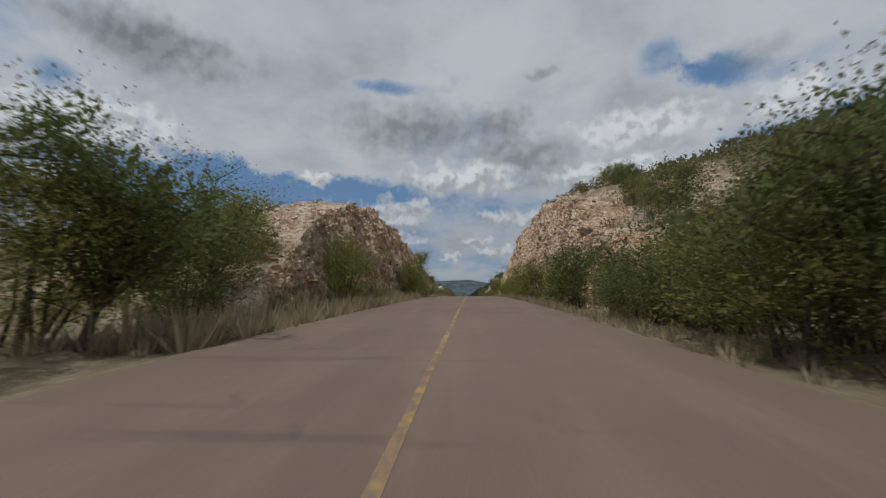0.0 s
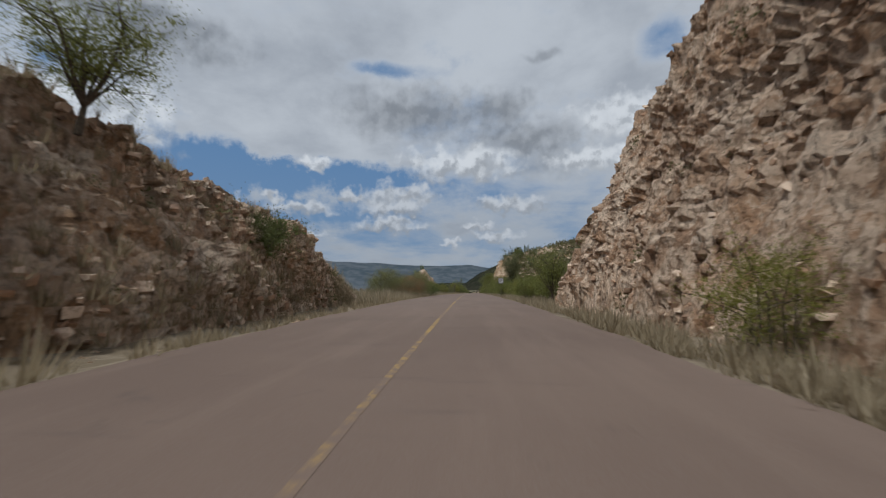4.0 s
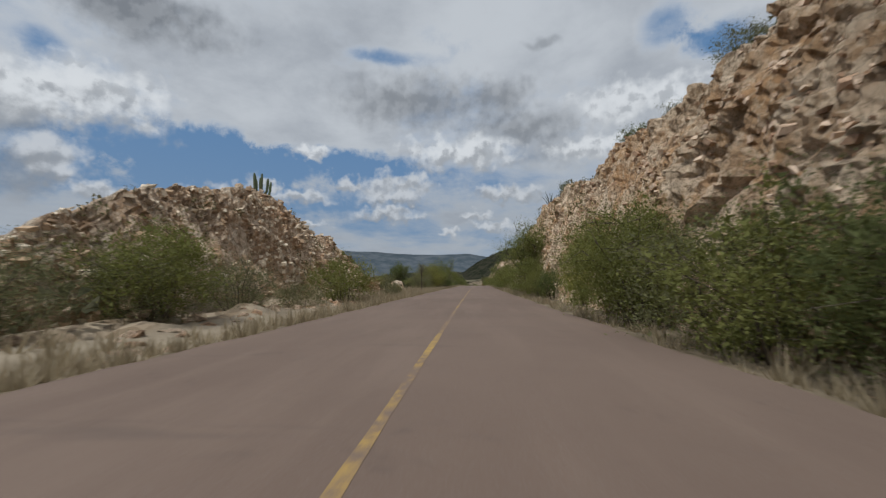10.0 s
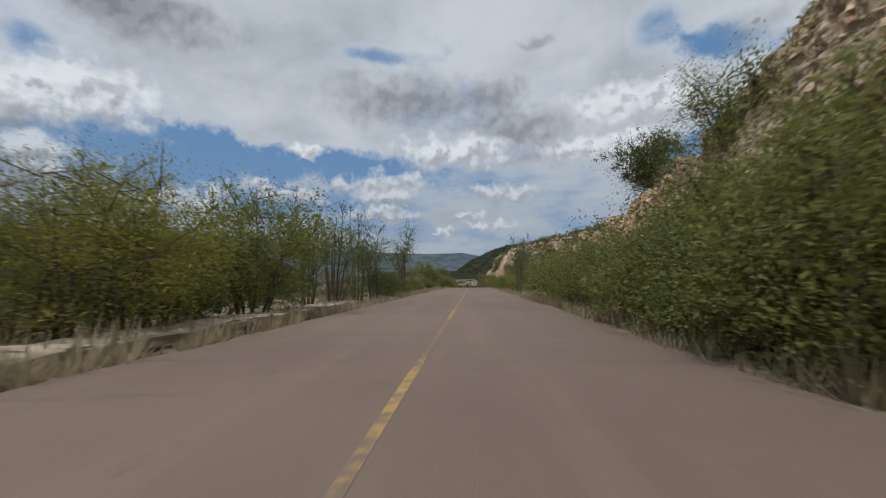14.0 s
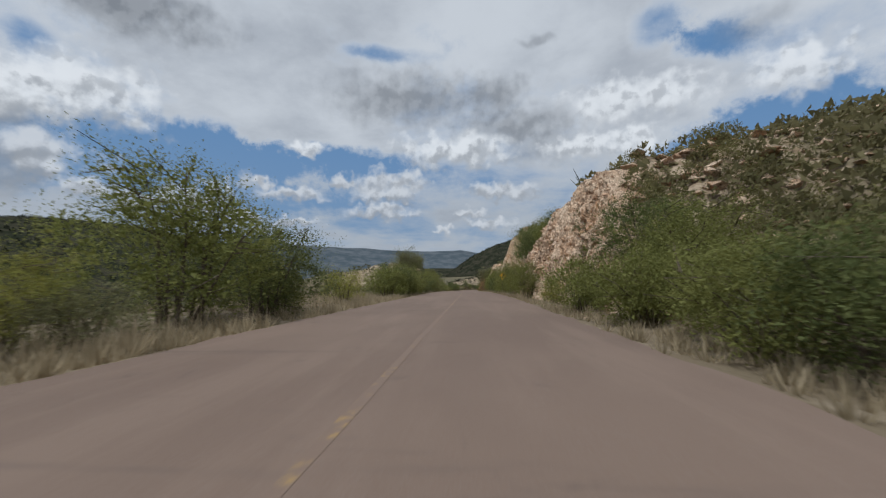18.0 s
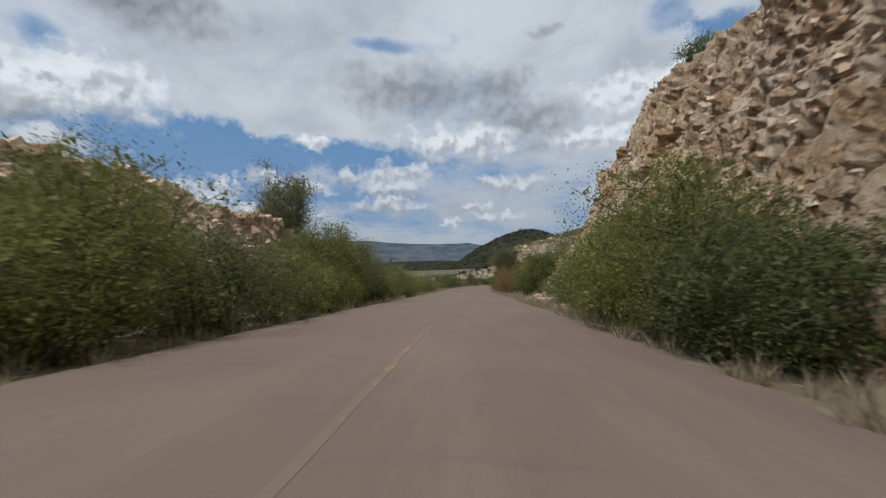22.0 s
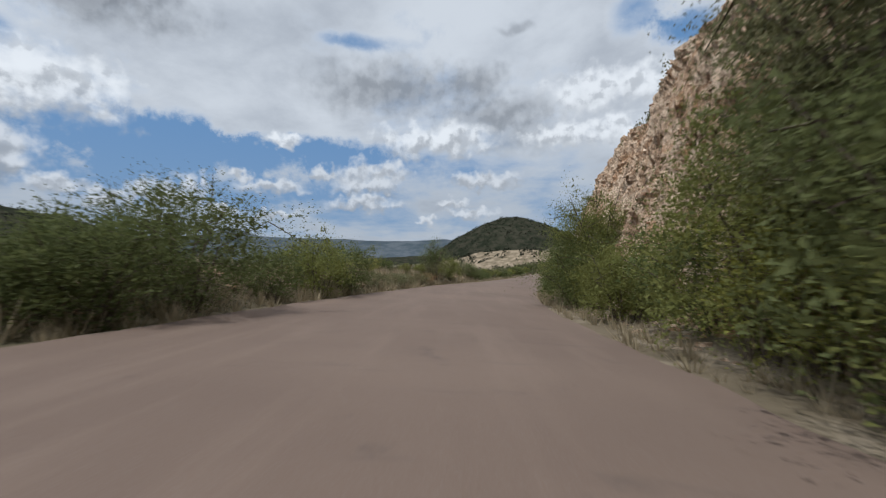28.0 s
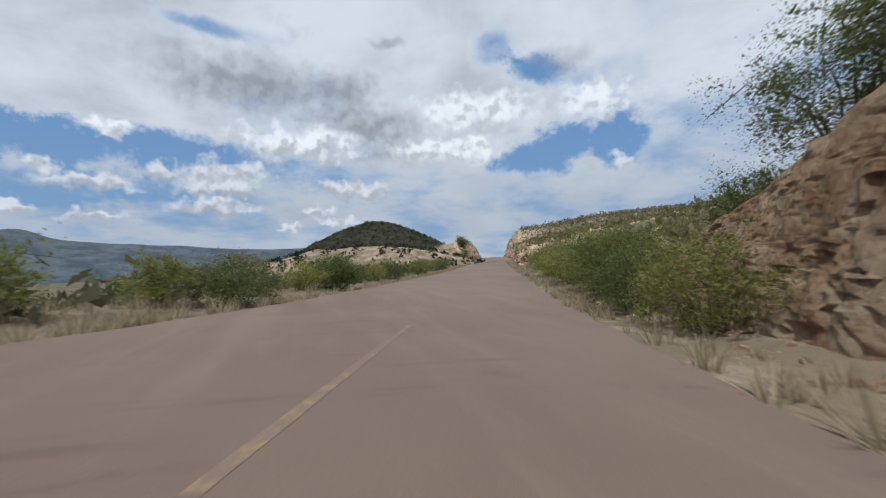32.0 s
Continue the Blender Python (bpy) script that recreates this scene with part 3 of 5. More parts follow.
def land(s, d):
    """Height over the asphalt's level of the ground at s along and d across, and what of it is cutting."""
    wob = layers(s / 23.0, d / 23.0, 0.5, 4, 11) - 0.5
    ax = np.abs(d)
    rim = np.where(d > 0, HALF, west_edge(s))
    edge = -0.06 - 0.22 * step(rim, rim + 1.6, ax) + 0.18 * step(6, 8, ax) + bank(s, d)
    # east: a hillside
    hill = key(s, (-80, 0.5), (80, 0.5), (100, 0.42), (140, 0.45), (260, 0.35), (300, 0.45), (400, 0.36), (430, 0.42), (540, 0.36), (640, 0.3), (900, 0.16))
    east = hill * (np.clip(d - 8.5, 0, 34) * 0.95 + np.clip(d - 42.5, 0, 60) * 0.35 - np.clip(d - 150, 0, 600) * 0.05)
    cr = cut_right(s)
    foot = foot_right(s) + 0.5 * (layers(s / 9.0, 0, 0.2, 2, 5) - 0.5)
    east = east * np.where(cr > 0.5, 0.6, 1.0) + cr * step(0, 1, (d - foot - 0.9) / (0.6 + cr * 0.36)) * 0.93
    # west: falls away into the valley
    fall = key(s, (-80, 0.05), (60, 0.05), (90, 0.22), (150, 0.2), (165, 0.08), (215, 0.05), (240, 0.12), (300, 0.2), (345, 0.1), (385, 0.1), (420, 0.2), (520, 0.22), (540, 0.1), (900, 0.05))
    w = np.clip(ax - 12, 0, 60)
    west = -fall * w - np.clip(ax - 72, 0, 200) * 0.02
    west = west + 1.1 * step(450, 460, s) * step(510, 500, s) * step(0.7, 2.6, ax - west_edge(s)) * step(20, 15, ax)
    cl = cut_left(s)
    narrow = (s > 150) & (s < 230)
    back = 1 - step(np.where(narrow, 12.0, 22), np.where(narrow, 21.0, 60), ax) * 0.97
    west = west + cl * step(0, 1, (ax - foot_left(s) - 0.7) / (0.8 + cl * np.where((s > 150) & (s < 230), 0.46, 0.32))) * back * np.where(narrow, 0.45, 0.93)
    side = np.where(d > 0, east, west)
    rough = wob * (1.2 * step(6, 14, ax) + 5 * step(30, 110, ax)) + 0.25 * (layers(s / 2.2, d / 2.2, 0.1, 3, 3) - 0.5) * step(5, 7, ax)
    st = stony(s, d)
    rough = rough + st * 0.9 * (blocks(s / 2.3 + 0.2 * d, d / 1.7, 150)[0] + 0.6 * blocks(s / 0.9, d / 0.8 + 0.3 * s, 151)[0])
    return edge + side * step(HALF + 0.5, HALF + 3, ax) + rough


def stony(s, d):
    """Where the ground is bare rock: on the backs and ends of the cuttings."""
    ax = np.abs(d)
    c = np.where(d > 0, cut_right(s) * np.where((s > 140) & (s < 167), step(159, 167, s), np.where((s > 290) & (s < 320), step(307, 312, s), 1.0)), cut_left(s))
    return step(0.3, 2.0, c) * step(7.5, 8.8, ax) * step(26, 15, ax)


def build_ground():
    ys = np.concatenate([[-4500, -2500, -1200, -600, -300, -180, -120], np.arange(-78, 700, 1.1), np.arange(705, 900, 8), [950, 1050, 1200, 1500, 2000, 3000, 4600]])
    pos = np.concatenate([np.arange(0, 4.5, 1.4), np.arange(4.4, 13, 0.55), np.arange(13, 40, 1.6), [43, 47, 52, 58, 66, 76, 90, 105, 125, 150, 190, 240, 320, 450, 700, 1200, 2200, 4600]])
    us = np.concatenate([-pos[:0:-1], pos])
    s = np.interp(ys, ROAD_Y, ROAD_S)
    a = heading(s)
    xr = np.interp(ys, ROAD_Y, ROAD_X) + np.where(ys > ROAD_Y[-1], (ys - ROAD_Y[-1]) * math.tan(radians(25.8)), 0)
    S = s[:, None] + np.clip(us[None, :] * np.sin(a)[:, None], -60, 60)
    D = us[None, :] * np.cos(a)[:, None]
    base = np.interp(S, ROAD_S, ROAD_Z)
    far = step(150, 700, np.abs(D)) + step(960, 1800, ys)[:, None]
    far = np.clip(far, 0, 1)
    Z = (base + land(S, np.clip(D, -450, 450))) * (1 - far) + far * -8.0
    X = xr[:, None] + us[None, :] + 0 * Z
    Y = ys[:, None] + 0 * Z
    me = mesh_of("ground", np.stack([X, Y, Z], -1), grid_faces(len(ys), len(us)), M["ground"], True)
    me.flip_normals()
    cover = step(9, 26, np.abs(D)) + 0.55 * (D < -4.6) * step(414, 424, S) * step(18, 5, np.abs(D))
    for s0, s1 in ((146, 184), (212, 232), (400, 413)):
        cover = cover - 2.0 * step(s0, s0 + 3, S) * step(s1, s1 - 3, S) * (D < -5) * step(-13, -10, D)
    me.attributes.new("stony", "FLOAT", "POINT").data.foreach_set("value", (stony(S, D) * step(150, 100, np.abs(D))).astype(np.float32).ravel())
    me.attributes.new("cover", "FLOAT", "POINT").data.foreach_set("value", cover.astype(np.float32).ravel())
    return tagged(new("ground", me), "dry sandy desert ground with scrub", "ground", kind="structure")


def ribbon(name, mat, d0, d1, lift, s0=-75, s1=880, wave=0.0, n=9, ds=1.0):
    s = np.arange(s0, s1, ds)
    rows_ = []
    for k in range(n):
        f = k / (n - 1)
        d = d0 + (d1 - d0) * f
        if wave and k in (0, n - 1):
            d = d + wave * (layers(s / 1.3, 0, k, 3, 40 + k) - 0.5)
        if d0 < -2 and k < n // 2:
            d = d * west_edge(s) / HALF
        x, y, z = place(s, d, lift + 0.05 * (1 - (np.minimum(np.abs(d), HALF) / HALF) ** 2) + bank(s, d))
        rows_.append(np.stack([x, y, z], -1))
    v = np.stack(rows_, 1)
    me = mesh_of(name, v, grid_faces(len(s), n), mat, True)
    me.flip_normals()
    return new(name, me)


build_ground()
tagged(ribbon("road", M["asphalt"], -HALF, HALF, 0.0, wave=0.35, n=11, ds=0.5), "worn reddish-grey two-lane asphalt road", "road", kind="structure")
tagged(ribbon("road_marking", M["line"], -0.055, 0.055, 0.003, s1=288, wave=0.03, n=3, ds=0.5), "faded solid yellow centre line", "road marking", kind="structure")
tagged(ribbon("road_marking", M["line_worn"], -0.055, 0.055, 0.003, s0=288, s1=436, wave=0.04, n=3, ds=0.5), "nearly worn away yellow centre line", "road marking", kind="structure")


tagged(ribbon("road_marking", M["line_worn"], -0.055, 0.055, 0.003, s0=514, s1=521, wave=0.04, n=3, ds=0.5), "faint orange-yellow centre line past the bend", "road marking", kind="structure")


def build_cutting(side, s0, s1, mat, label, seed, rough=1.0, step_=0.16):
    """A blasted rock face along the road from s0 to s1."""
    s = np.arange(s0, s1 + step_, step_)
    cut = cut_right(s) if side > 0 else cut_left(s)
    hmax = float(cut.max())
    nv = int(hmax / step_) + 16
    v = np.linspace(0, 1, nv)
    Sg, Vg = np.meshgrid(s, v, indexing="ij")
    C = np.maximum(cut[:, None], 0.02)
    up = np.minimum(Vg * 1.28, 1.0)                 # share of the height
    over = np.clip(Vg * 1.28 - 1.0, 0, 1) / 0.28    # then back over the brink
    lean = 0.36 if side > 0 else key(Sg, (120, 0.30), (160, 0.45), (240, 0.45), (330, 0.4))
    D = (foot_right(Sg) if side > 0 else foot_left(Sg)) + 0.5 * (layers(Sg / 9.0, 0, 0.2, 2, 5) - 0.5) + C * lean * up ** 1.15 + over * ((2.0 + C * 0.25) if seed != 9 else (2.4 + C * 0.42))
    Z = C * up + over * (0.25 if seed != 9 else -0.5 * C) - 0.35 * (1 - up) ** 6
    bend = layers(Sg / 1.3, Z / 1.3, 0.1, 3, 200 + seed) - 0.5
    rib = 1 - np.abs(2 * layers(Sg / 2.6 + 0.1 * Z, Z / 11.0, 0.3, 3, 60 + seed) - 1) * 2.4
    big = layers(Sg / 6.0, Z / 6.0, 0.3, 3, 61) - 0.5
    A, B = Sg + 0.30 * Z + 0.7 * bend, Z - 0.34 * Sg + 0.6 * bend
    mid, crack = blocks(A / 1.0, B / 2.0, 70 + seed)
    rubble = step(0.42, 0.6, layers(Sg / 4.0, Z / 2.6, 0.4, 3, 400 + seed))
    sm, seam = blocks(A / 0.5, B / 0.55, 90)
    fine = blocks(A / 0.24, B / 0.26, 95)[0]
    broken = 0.3 + 0.7 * step(0.38, 0.6, layers(Sg / 5.0, Z / 3.5, 0.6, 2, 300 + seed))
    amp = np.clip(C / 4, 0.15, 1) * rough
    out = (big * 1.8 + (rib - 0.45) * 0.75 + mid * (0.62 - 0.2 * rubble) * broken + sm * 0.28 * (0.3 + 0.7 * rubble) + fine * 0.15 * (0.35 + 0.65 * rubble) - 0.12 * crack * broken - 0.05 * seam) * amp
    D = D - out * (0.35 + 0.65 * np.minimum(up * 4, 1)) * (1 - 0.6 * over)
    Z = Z + (mid * 0.2 + big * 1.5 + sm * 0.16 + fine * 0.1) * amp * (0.1 + 0.9 * up ** 4)
    Z = np.where(C < 0.3, Z - 0.5, Z)
    x, y, z = place(Sg, side * D, Z)
    me = mesh_of("rock_face", np.stack([x, y, z], -1), grid_faces(len(s), nv), mat)
    if side < 0:
        me.flip_normals()
    CUTS[seed] = (np.stack([x, y, z], -1), C + 0 * Z, Vg)
    return tagged(new("rock_face", me), label, "rock face", "rock cuttings along the road", "structure")


build_cutting(1, 14, 93, M["rock"], "steep blasted pale brown rock face beside the road", 1)
build_cutting(1, 148, 190, M["rock_tan"], "low tan and orange rock face with ledges", 2)
build_cutting(1, 190, 262, M["rock_tan"], "high pale brown rock face with patchy plants", 3)
build_cutting(1, 303, 345, M["rock"], "fractured brown and grey rock face", 4)
build_cutting(1, 345, 399, M["rock_tan"], "tan layered rock face over roadside bushes", 5)
build_cutting(1, 443, 503, M["rock"], "tall ribbed brown rock face on the bend", 6)
build_cutting(1, 503, 536, M["rock_orange"], "orange-brown earthy rock bank on the bend", 7, 0.45)
build_cutting(-1, 12, 95, M["rock_shade"], "shaded brown rock cutting with ledges and dry grass", 8, 1.0)
build_cutting(-1, 167, 216, M["rock_white"], "whitish broken rock outcrop by the road", 9)
build_cutting(-1, 354, 384, M["rock_tan"], "low tan rock outcrop behind bushes", 10)
build_cutting(1, 419, 440, M["rock"], "low pale rock outcrop among dry bushes", 13)
build_cutting(1, 565, 775, M["rock_brown"], "tan rock banks of a far road cut", 11, 1.0, 0.5)
build_cutting(-1, 642, 770, M["rock_brown"], "tan rocky slope before a far road cut", 12, 1.0, 0.5)

# ---- hills and far ridge ----
def hill(name, x, y, rx, ry, h, mat, label, base=-10, seed=0, turn=0.0, n=70, craggy=0.35, steep=1.7):
    u = np.linspace(-1.15, 1.15, n)
    U, V = np.meshgrid(u, u, indexing="ij")
    r = np.sqrt(U ** 2 + V ** 2)
    z = h * np.clip(1 - r ** steep, 0, 1) ** 0.9
    z = z * (1 - craggy / 2 + craggy * layers(U * 2.2 + seed, V * 2.2, 0.3, 4, seed)) + 0.05 * h * (layers(U * 9, V * 9, 0.3, 3, seed + 4) - 0.5) * (r < 1)
    a = radians(turn)
    X = x + (U * rx) * math.cos(a) - (V * ry) * math.sin(a)
    Y = y + (U * rx) * math.sin(a) + (V * ry) * math.cos(a)
    me = mesh_of(name, np.stack([X, Y, base - 4 * (r > 1) + z], -1), grid_faces(n, n), mat, True)
    return tagged(new(name, me), label, "hill", kind="structure")


HILLS = [hill("hill_west", -395, 700, 230, 260, 72, M["farhill"], "dark scrub-covered hill west of the road", seed=2, steep=2.3),
         hill("hill_ahead", 118, 1110, 165, 170, 92, M["farhill"], "dark scrubby hill behind the bend", base=-8, seed=5, craggy=0.15),
         hill("hill_near_west", -230, 300, 95, 95, 36, M["rise"], "low scrubby rise in the valley", base=-12, seed=8),
         hill("rocky_knoll", *place(626, -38)[:2], 46, 30, 10.0, M["knoll"], "bare tan rocky knoll beside the road", base=float(place(632, 0)[2]) - 4, seed=14, turn=-20, craggy=0.9),
         hill("hill_saddle", -60, 1500, 420, 200, 52, M["farhill"], "low dark hills closing the valley", seed=9)]


def far_ridge():
    n = 260
    a = np.radians(np.linspace(-75, 75, n))
    crest = 265 + 100 * layers(np.degrees(a) / 14.0, 0, 0.7, 4, 21) + 75 * np.exp(-((np.degrees(a) + 26.5) / 2.6) ** 2) + 40 * np.exp(-((np.degrees(a) + 26) / 14.0) ** 2)
    crest = crest - 130 * step(0, 12, np.degrees(a))
    rows_ = []
    for dist, f in ((3200, 0.0), (3600, 0.45), (3900, 0.78), (4150, 1.0), (4350, 0.6), (4600, 0.0)):
        wig = 0.16 * (layers(np.degrees(a) / 2.2, dist / 90, 0.2, 3, 30) - 0.5) * f * (1 if f < 1 else 0.3)
        rows_.append(np.stack([dist * np.sin(a), 250 + dist * np.cos(a), -10 + crest * (f + wig)], -1))
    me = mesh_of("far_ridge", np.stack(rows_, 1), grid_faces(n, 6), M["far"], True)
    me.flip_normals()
    tagged(new("backdrop_ridge", me), "mountain ridge far away in painted hazy blue-grey", "mountain ridge", kind="structure")


far_ridge()


# ---- plants ----
def leaf_quads(at, out, size, rng, slim=0.35):
    """A small bent leaf spray at each place."""
    n = len(at)
    d = out + rng.normal(0, 0.7, (n, 3))
    d /= np.linalg.norm(d, axis=1, keepdims=True) + 1e-9
    w = np.cross(d, rng.normal(0, 1, (n, 3)))
    w /= np.linalg.norm(w, axis=1, keepdims=True) + 1e-9
    L = size * rng.uniform(0.6, 1.4, (n, 1))
    a = at - w * L * slim * 0.3
    b = at + w * L * slim * 0.5 + d * L * 0.45
    c = at + d * L
    return np.stack([a, b, c], 1).reshape(-1, 3), np.arange(3 * n).reshape(-1, 3)


def make_bush(name, leafmat, seed, h, w, stems, leaves, size, label, category, trunk=0.0, droop=0.0, airy=0.25, slim=0.35, low=0.12):
    """A shrub or small tree: stems that fork, and a crown of many small leaves in clumps along the twigs."""
    rng = np.random.default_rng(seed)
    wood, tips = [], []
    top = np.array([rng.normal(0, 0.08), rng.normal(0, 0.08), trunk])
    if trunk:
        wood.append(tube([(0, 0, -0.15), top * (0.5, 0.5, 0.5), top], [0.02 * h, 0.017 * h, 0.014 * h]))
    for i in range(stems):
        a = 2 * math.pi * (i + rng.uniform(-0.3, 0.3)) / stems
        spread = rng.uniform(0.25, 1.0) * w / 2
        rise = (h - trunk) * rng.uniform(0.6, 1.0) * (1 - 0.35 * (spread / (w / 2)) ** 2)
        tip = top + np.array([math.cos(a) * spread, math.sin(a) * spread, rise - droop * spread])
        midp = top + (tip - top) * 0.5 + np.array([rng.normal(0, 0.12), rng.normal(0, 0.12), 0.14 * h * rng.uniform(0.2, 1)])
        start = top if trunk else np.array([math.cos(a) * 0.08 * w, math.sin(a) * 0.08 * w, -0.1])
        wood.append(tube([start, (start + midp) / 2 + rng.normal(0, 0.05, 3), midp, tip], [0.011 * h, 0.008 * h, 0.005 * h, 0.002 * h], 5))
        for j in range(13):
            f = rng.uniform(low if not trunk else 0.2, 1.0)
            b0 = start + (midp - start) * f * 2 if f < 0.5 else midp + (tip - midp) * (f * 2 - 1)
            go = np.array([rng.normal(0, 1), rng.normal(0, 1), rng.normal(0.15 if not trunk else 0.35, 0.55)])
            go /= np.linalg.norm(go)
            ln = rng.uniform(0.12, 0.3) * (w + h) / 2
            b1 = b0 + go * ln
            b1[2] = max(b1[2], 0.12)
            if j < 6:
                wood.append(tube([b0, b1], [0.0045 * h, 0.0015 * h], 3))
            tips.append((b0, b1))
    tips = np.array(tips)
    if not trunk and low < 0.4:
        # tufts close the outside of the dome between the twigs
        n = 90
        a = rng.uniform(0, 2 * math.pi, n)
        e = np.arcsin(rng.uniform(-0.25, 1.0, n))
        lump = 0.82 + 0.3 * (layers(2.2 * np.cos(a) + seed, 2.2 * np.sin(a), 2.5 * e, 2, seed) - 0.5) * 2
        shell = np.stack([np.cos(a) * np.cos(e) * w / 2, np.sin(a) * np.cos(e) * w / 2, h * 0.3 + np.sin(e) * h * 0.66], 1)
        middle = np.array([0, 0, h * 0.3])
        outer = middle + (shell - middle) * lump[:, None]
        tips = np.concatenate([tips, np.stack([middle + (outer - middle) * 0.72, outer], 1)])
    # each twig carries a tuft of many fine leaves, with broader ones deep in its heart
    clump = 0.115 * (w + h) / 2 * rng.uniform(0.7, 1.4, len(tips)) * (0.85 + 0.8 * airy)
    heart = int(leaves * (0.3 - 0.3 * airy))
    k = rng.integers(0, len(tips), leaves)
    f = rng.uniform(0.4, 1.05, (leaves, 1))
    o = rng.normal(0, 1, (leaves, 3))
    o /= np.linalg.norm(o, axis=1, keepdims=True)
    deep = (np.arange(leaves) < heart)[:, None]
    o *= np.where(deep, rng.uniform(0, 0.5, (leaves, 1)), rng.uniform(0.15, 1.0, (leaves, 1)) ** 0.5 * rng.choice([0.9, 1.0, 1.0, 1.12], (leaves, 1)))
    f = np.where(deep, f * 0.75, f)
    at = tips[k, 0] + (tips[k, 1] - tips[k, 0]) * f + o * clump[k][:, None] * (1, 1, 0.9)
    at[:, 2] = np.maximum(at[:, 2], 0.05)
    out = o + (at - np.array([0, 0, h * 0.3])) / h + (0, 0, 0.35)
    out[:, 2] -= droop
    out /= np.linalg.norm(out, axis=1, keepdims=True) + 1e-9
    lv, lf = leaf_quads(at, out, size * np.where(deep, 2.0, 1.0), rng, slim)
    root = new(name)
    wv, wf = join(wood)
    part("woody_base" if not trunk else "trunk", mesh_of(name + "_wood", wv, wf, M["bark"]), root)
    part("crown", mesh_of(name + "_crown", lv, lf, leafmat), root)
    root.empty_display_size = 0.2
    return tagged(root, label, category, "roadside plants")


def bushes(leafmat, seed, w, stems, leaves, size, label, airy, slim=0.75, name="bush"):
    """Low, middling and high shrubs of one sort."""
    return [make_bush(name, leafmat, seed + 100 * k, hh, w * hh / 3.0, stems, int(1.25 * leaves * m), 0.88 * size * q, label, "bush", airy=airy, slim=slim)
            for k, (hh, m, q) in enumerate(((1.8, 0.5, 0.9), (3.0, 1.0, 1.0), (4.4, 1.8, 1.05)))]


PLANTS = {
    "bush": bushes(M["green"], 1, 3.8, 11, 10500, 0.066, "rounded green mesquite bush beside the road", 0.22) + bushes(M["green"], 2, 3.4, 10, 10500, 0.066, "leafy green bush at the road edge", 0.3),
    "dark": bushes(M["dark"], 3, 3.7, 11, 10500, 0.066, "dense dark green bush beside the road", 0.22) + bushes(M["dark"], 4, 3.4, 10, 10500, 0.064, "dark green thorny bush in dry grass", 0.32),
    "grey": bushes(M["grey"], 5, 3.7, 10, 9500, 0.060, "sparse grey-green desert shrub", 0.42, 0.6),
    "yellow": bushes(M["yellow"], 6, 3.5, 12, 10500, 0.066, "yellowish green feathery bush", 0.34, 0.5),
    "dry": bushes(M["dry"], 7, 3.6, 12, 9500, 0.062, "dry reddish-brown bush with bare twigs", 0.4, 0.45, "dry_bush"),
    "tree": [make_bush("tree", M["dark"], 8, 5.0, 5.0, 12, 17000, 0.080, "small dark green mesquite tree", "tree", trunk=0.8, airy=0.24, slim=0.75),
             make_bush("tree", M["green"], 9, 5.0, 4.4, 11, 14000, 0.068, "small green palo verde tree", "tree", trunk=0.8, airy=0.4, slim=0.6)],
    "tall": [make_bush("tree", M["grey"], 12, 8.0, 5.6, 14, 30000, 0.088, "tall airy grey-green tree beside the road", "tree", trunk=1.6, airy=0.3, slim=0.65),
             make_bush("tree", M["green"], 13, 8.0, 6.0, 14, 30000, 0.085, "tall green mesquite tree beside the road", "tree", trunk=1.2, airy=0.28, slim=0.65)],
    "slender": [make_bush("tree", M["slender"], 14 + k, 6.5, w_, 8, 6500, 0.072, "slender tree with several thin upright stems", "tree", airy=0.5, slim=0.6, low=0.42) for k, w_ in ((0, 2.8), (1, 3.3))],
    "sapling": [make_bush("sapling", M["grey"], 11, 5.0, 1.5, 5, 900, 0.12, "slender young tree with a small leafy top", "tree", trunk=2.7, airy=0.6, slim=0.45)],
}
SIZE = {"tree": 5.0, "sapling": 5.0, "tall": 8.0, "slender": 6.5}
USED = {}


def plant(kind_, s, d, h, wide=1.0, lift=None):
    protos = PLANTS[kind_]
    tall = SIZE.get(kind_)
    if tall is None:
        size = 0 if h < 2.3 else 1 if h < 3.7 else 2
        tall = (1.8, 3.0, 4.4)[size]
        protos = protos[size::3]
        kind_ = kind_ + str(size)
    k = USED.get(kind_, 0)
    USED[kind_] = k + 1
    o = protos[k % len(protos)]
    x, y, z = place(s, d)
    z = float(np.interp(s, ROAD_S, ROAD_Z)) + (float(land(np.array([s]), np.array([d]))[0]) if lift is None else lift)
    f = h / tall
    m = Matrix.LocRotScale((x, y, z - 0.05), Euler((0, 0, (k * 2.4) % 6.283)), (f * wide, f * wide, f))
    q = o if k < len(protos) else copy_thing(o, m)
    q.matrix_basis = m
    return q


# metres along, across, height, breadth
RIGHT_A = [("tree", 6.5, 7.2, 5.2, 1.1), ("dark", 11.5, 7.6, 4.6, 1.1), ("dark", 18, 7.6, 3.0, 1.1), ("bush", 8, 6.6, 4.2, 1.1), ("dark", 15, 6.8, 2.8, 1.2), ("dark", 23.8, 6.8, 4.4, 1.0), ("yellow", 29, 6.6, 2.2, 1), ("bush", 39, 6.7, 4.0, 1.35), ("bush", 49, 6.5, 2.2, 1.2), ("bush", 54.5, 6.5, 3.9, 1.1),
           ("bush", 61.8, 6.4, 3.2, 1.1), ("yellow", 72, 6.7, 2.4, 1), ("tree", 97, 7.5, 4.6, 1.2), ("bush", 105, 6.8, 3.0, 1.1), ("yellow", 115, 7.4, 2.6, 1), ("yellow", 124, 7.2, 2.0, 1)]
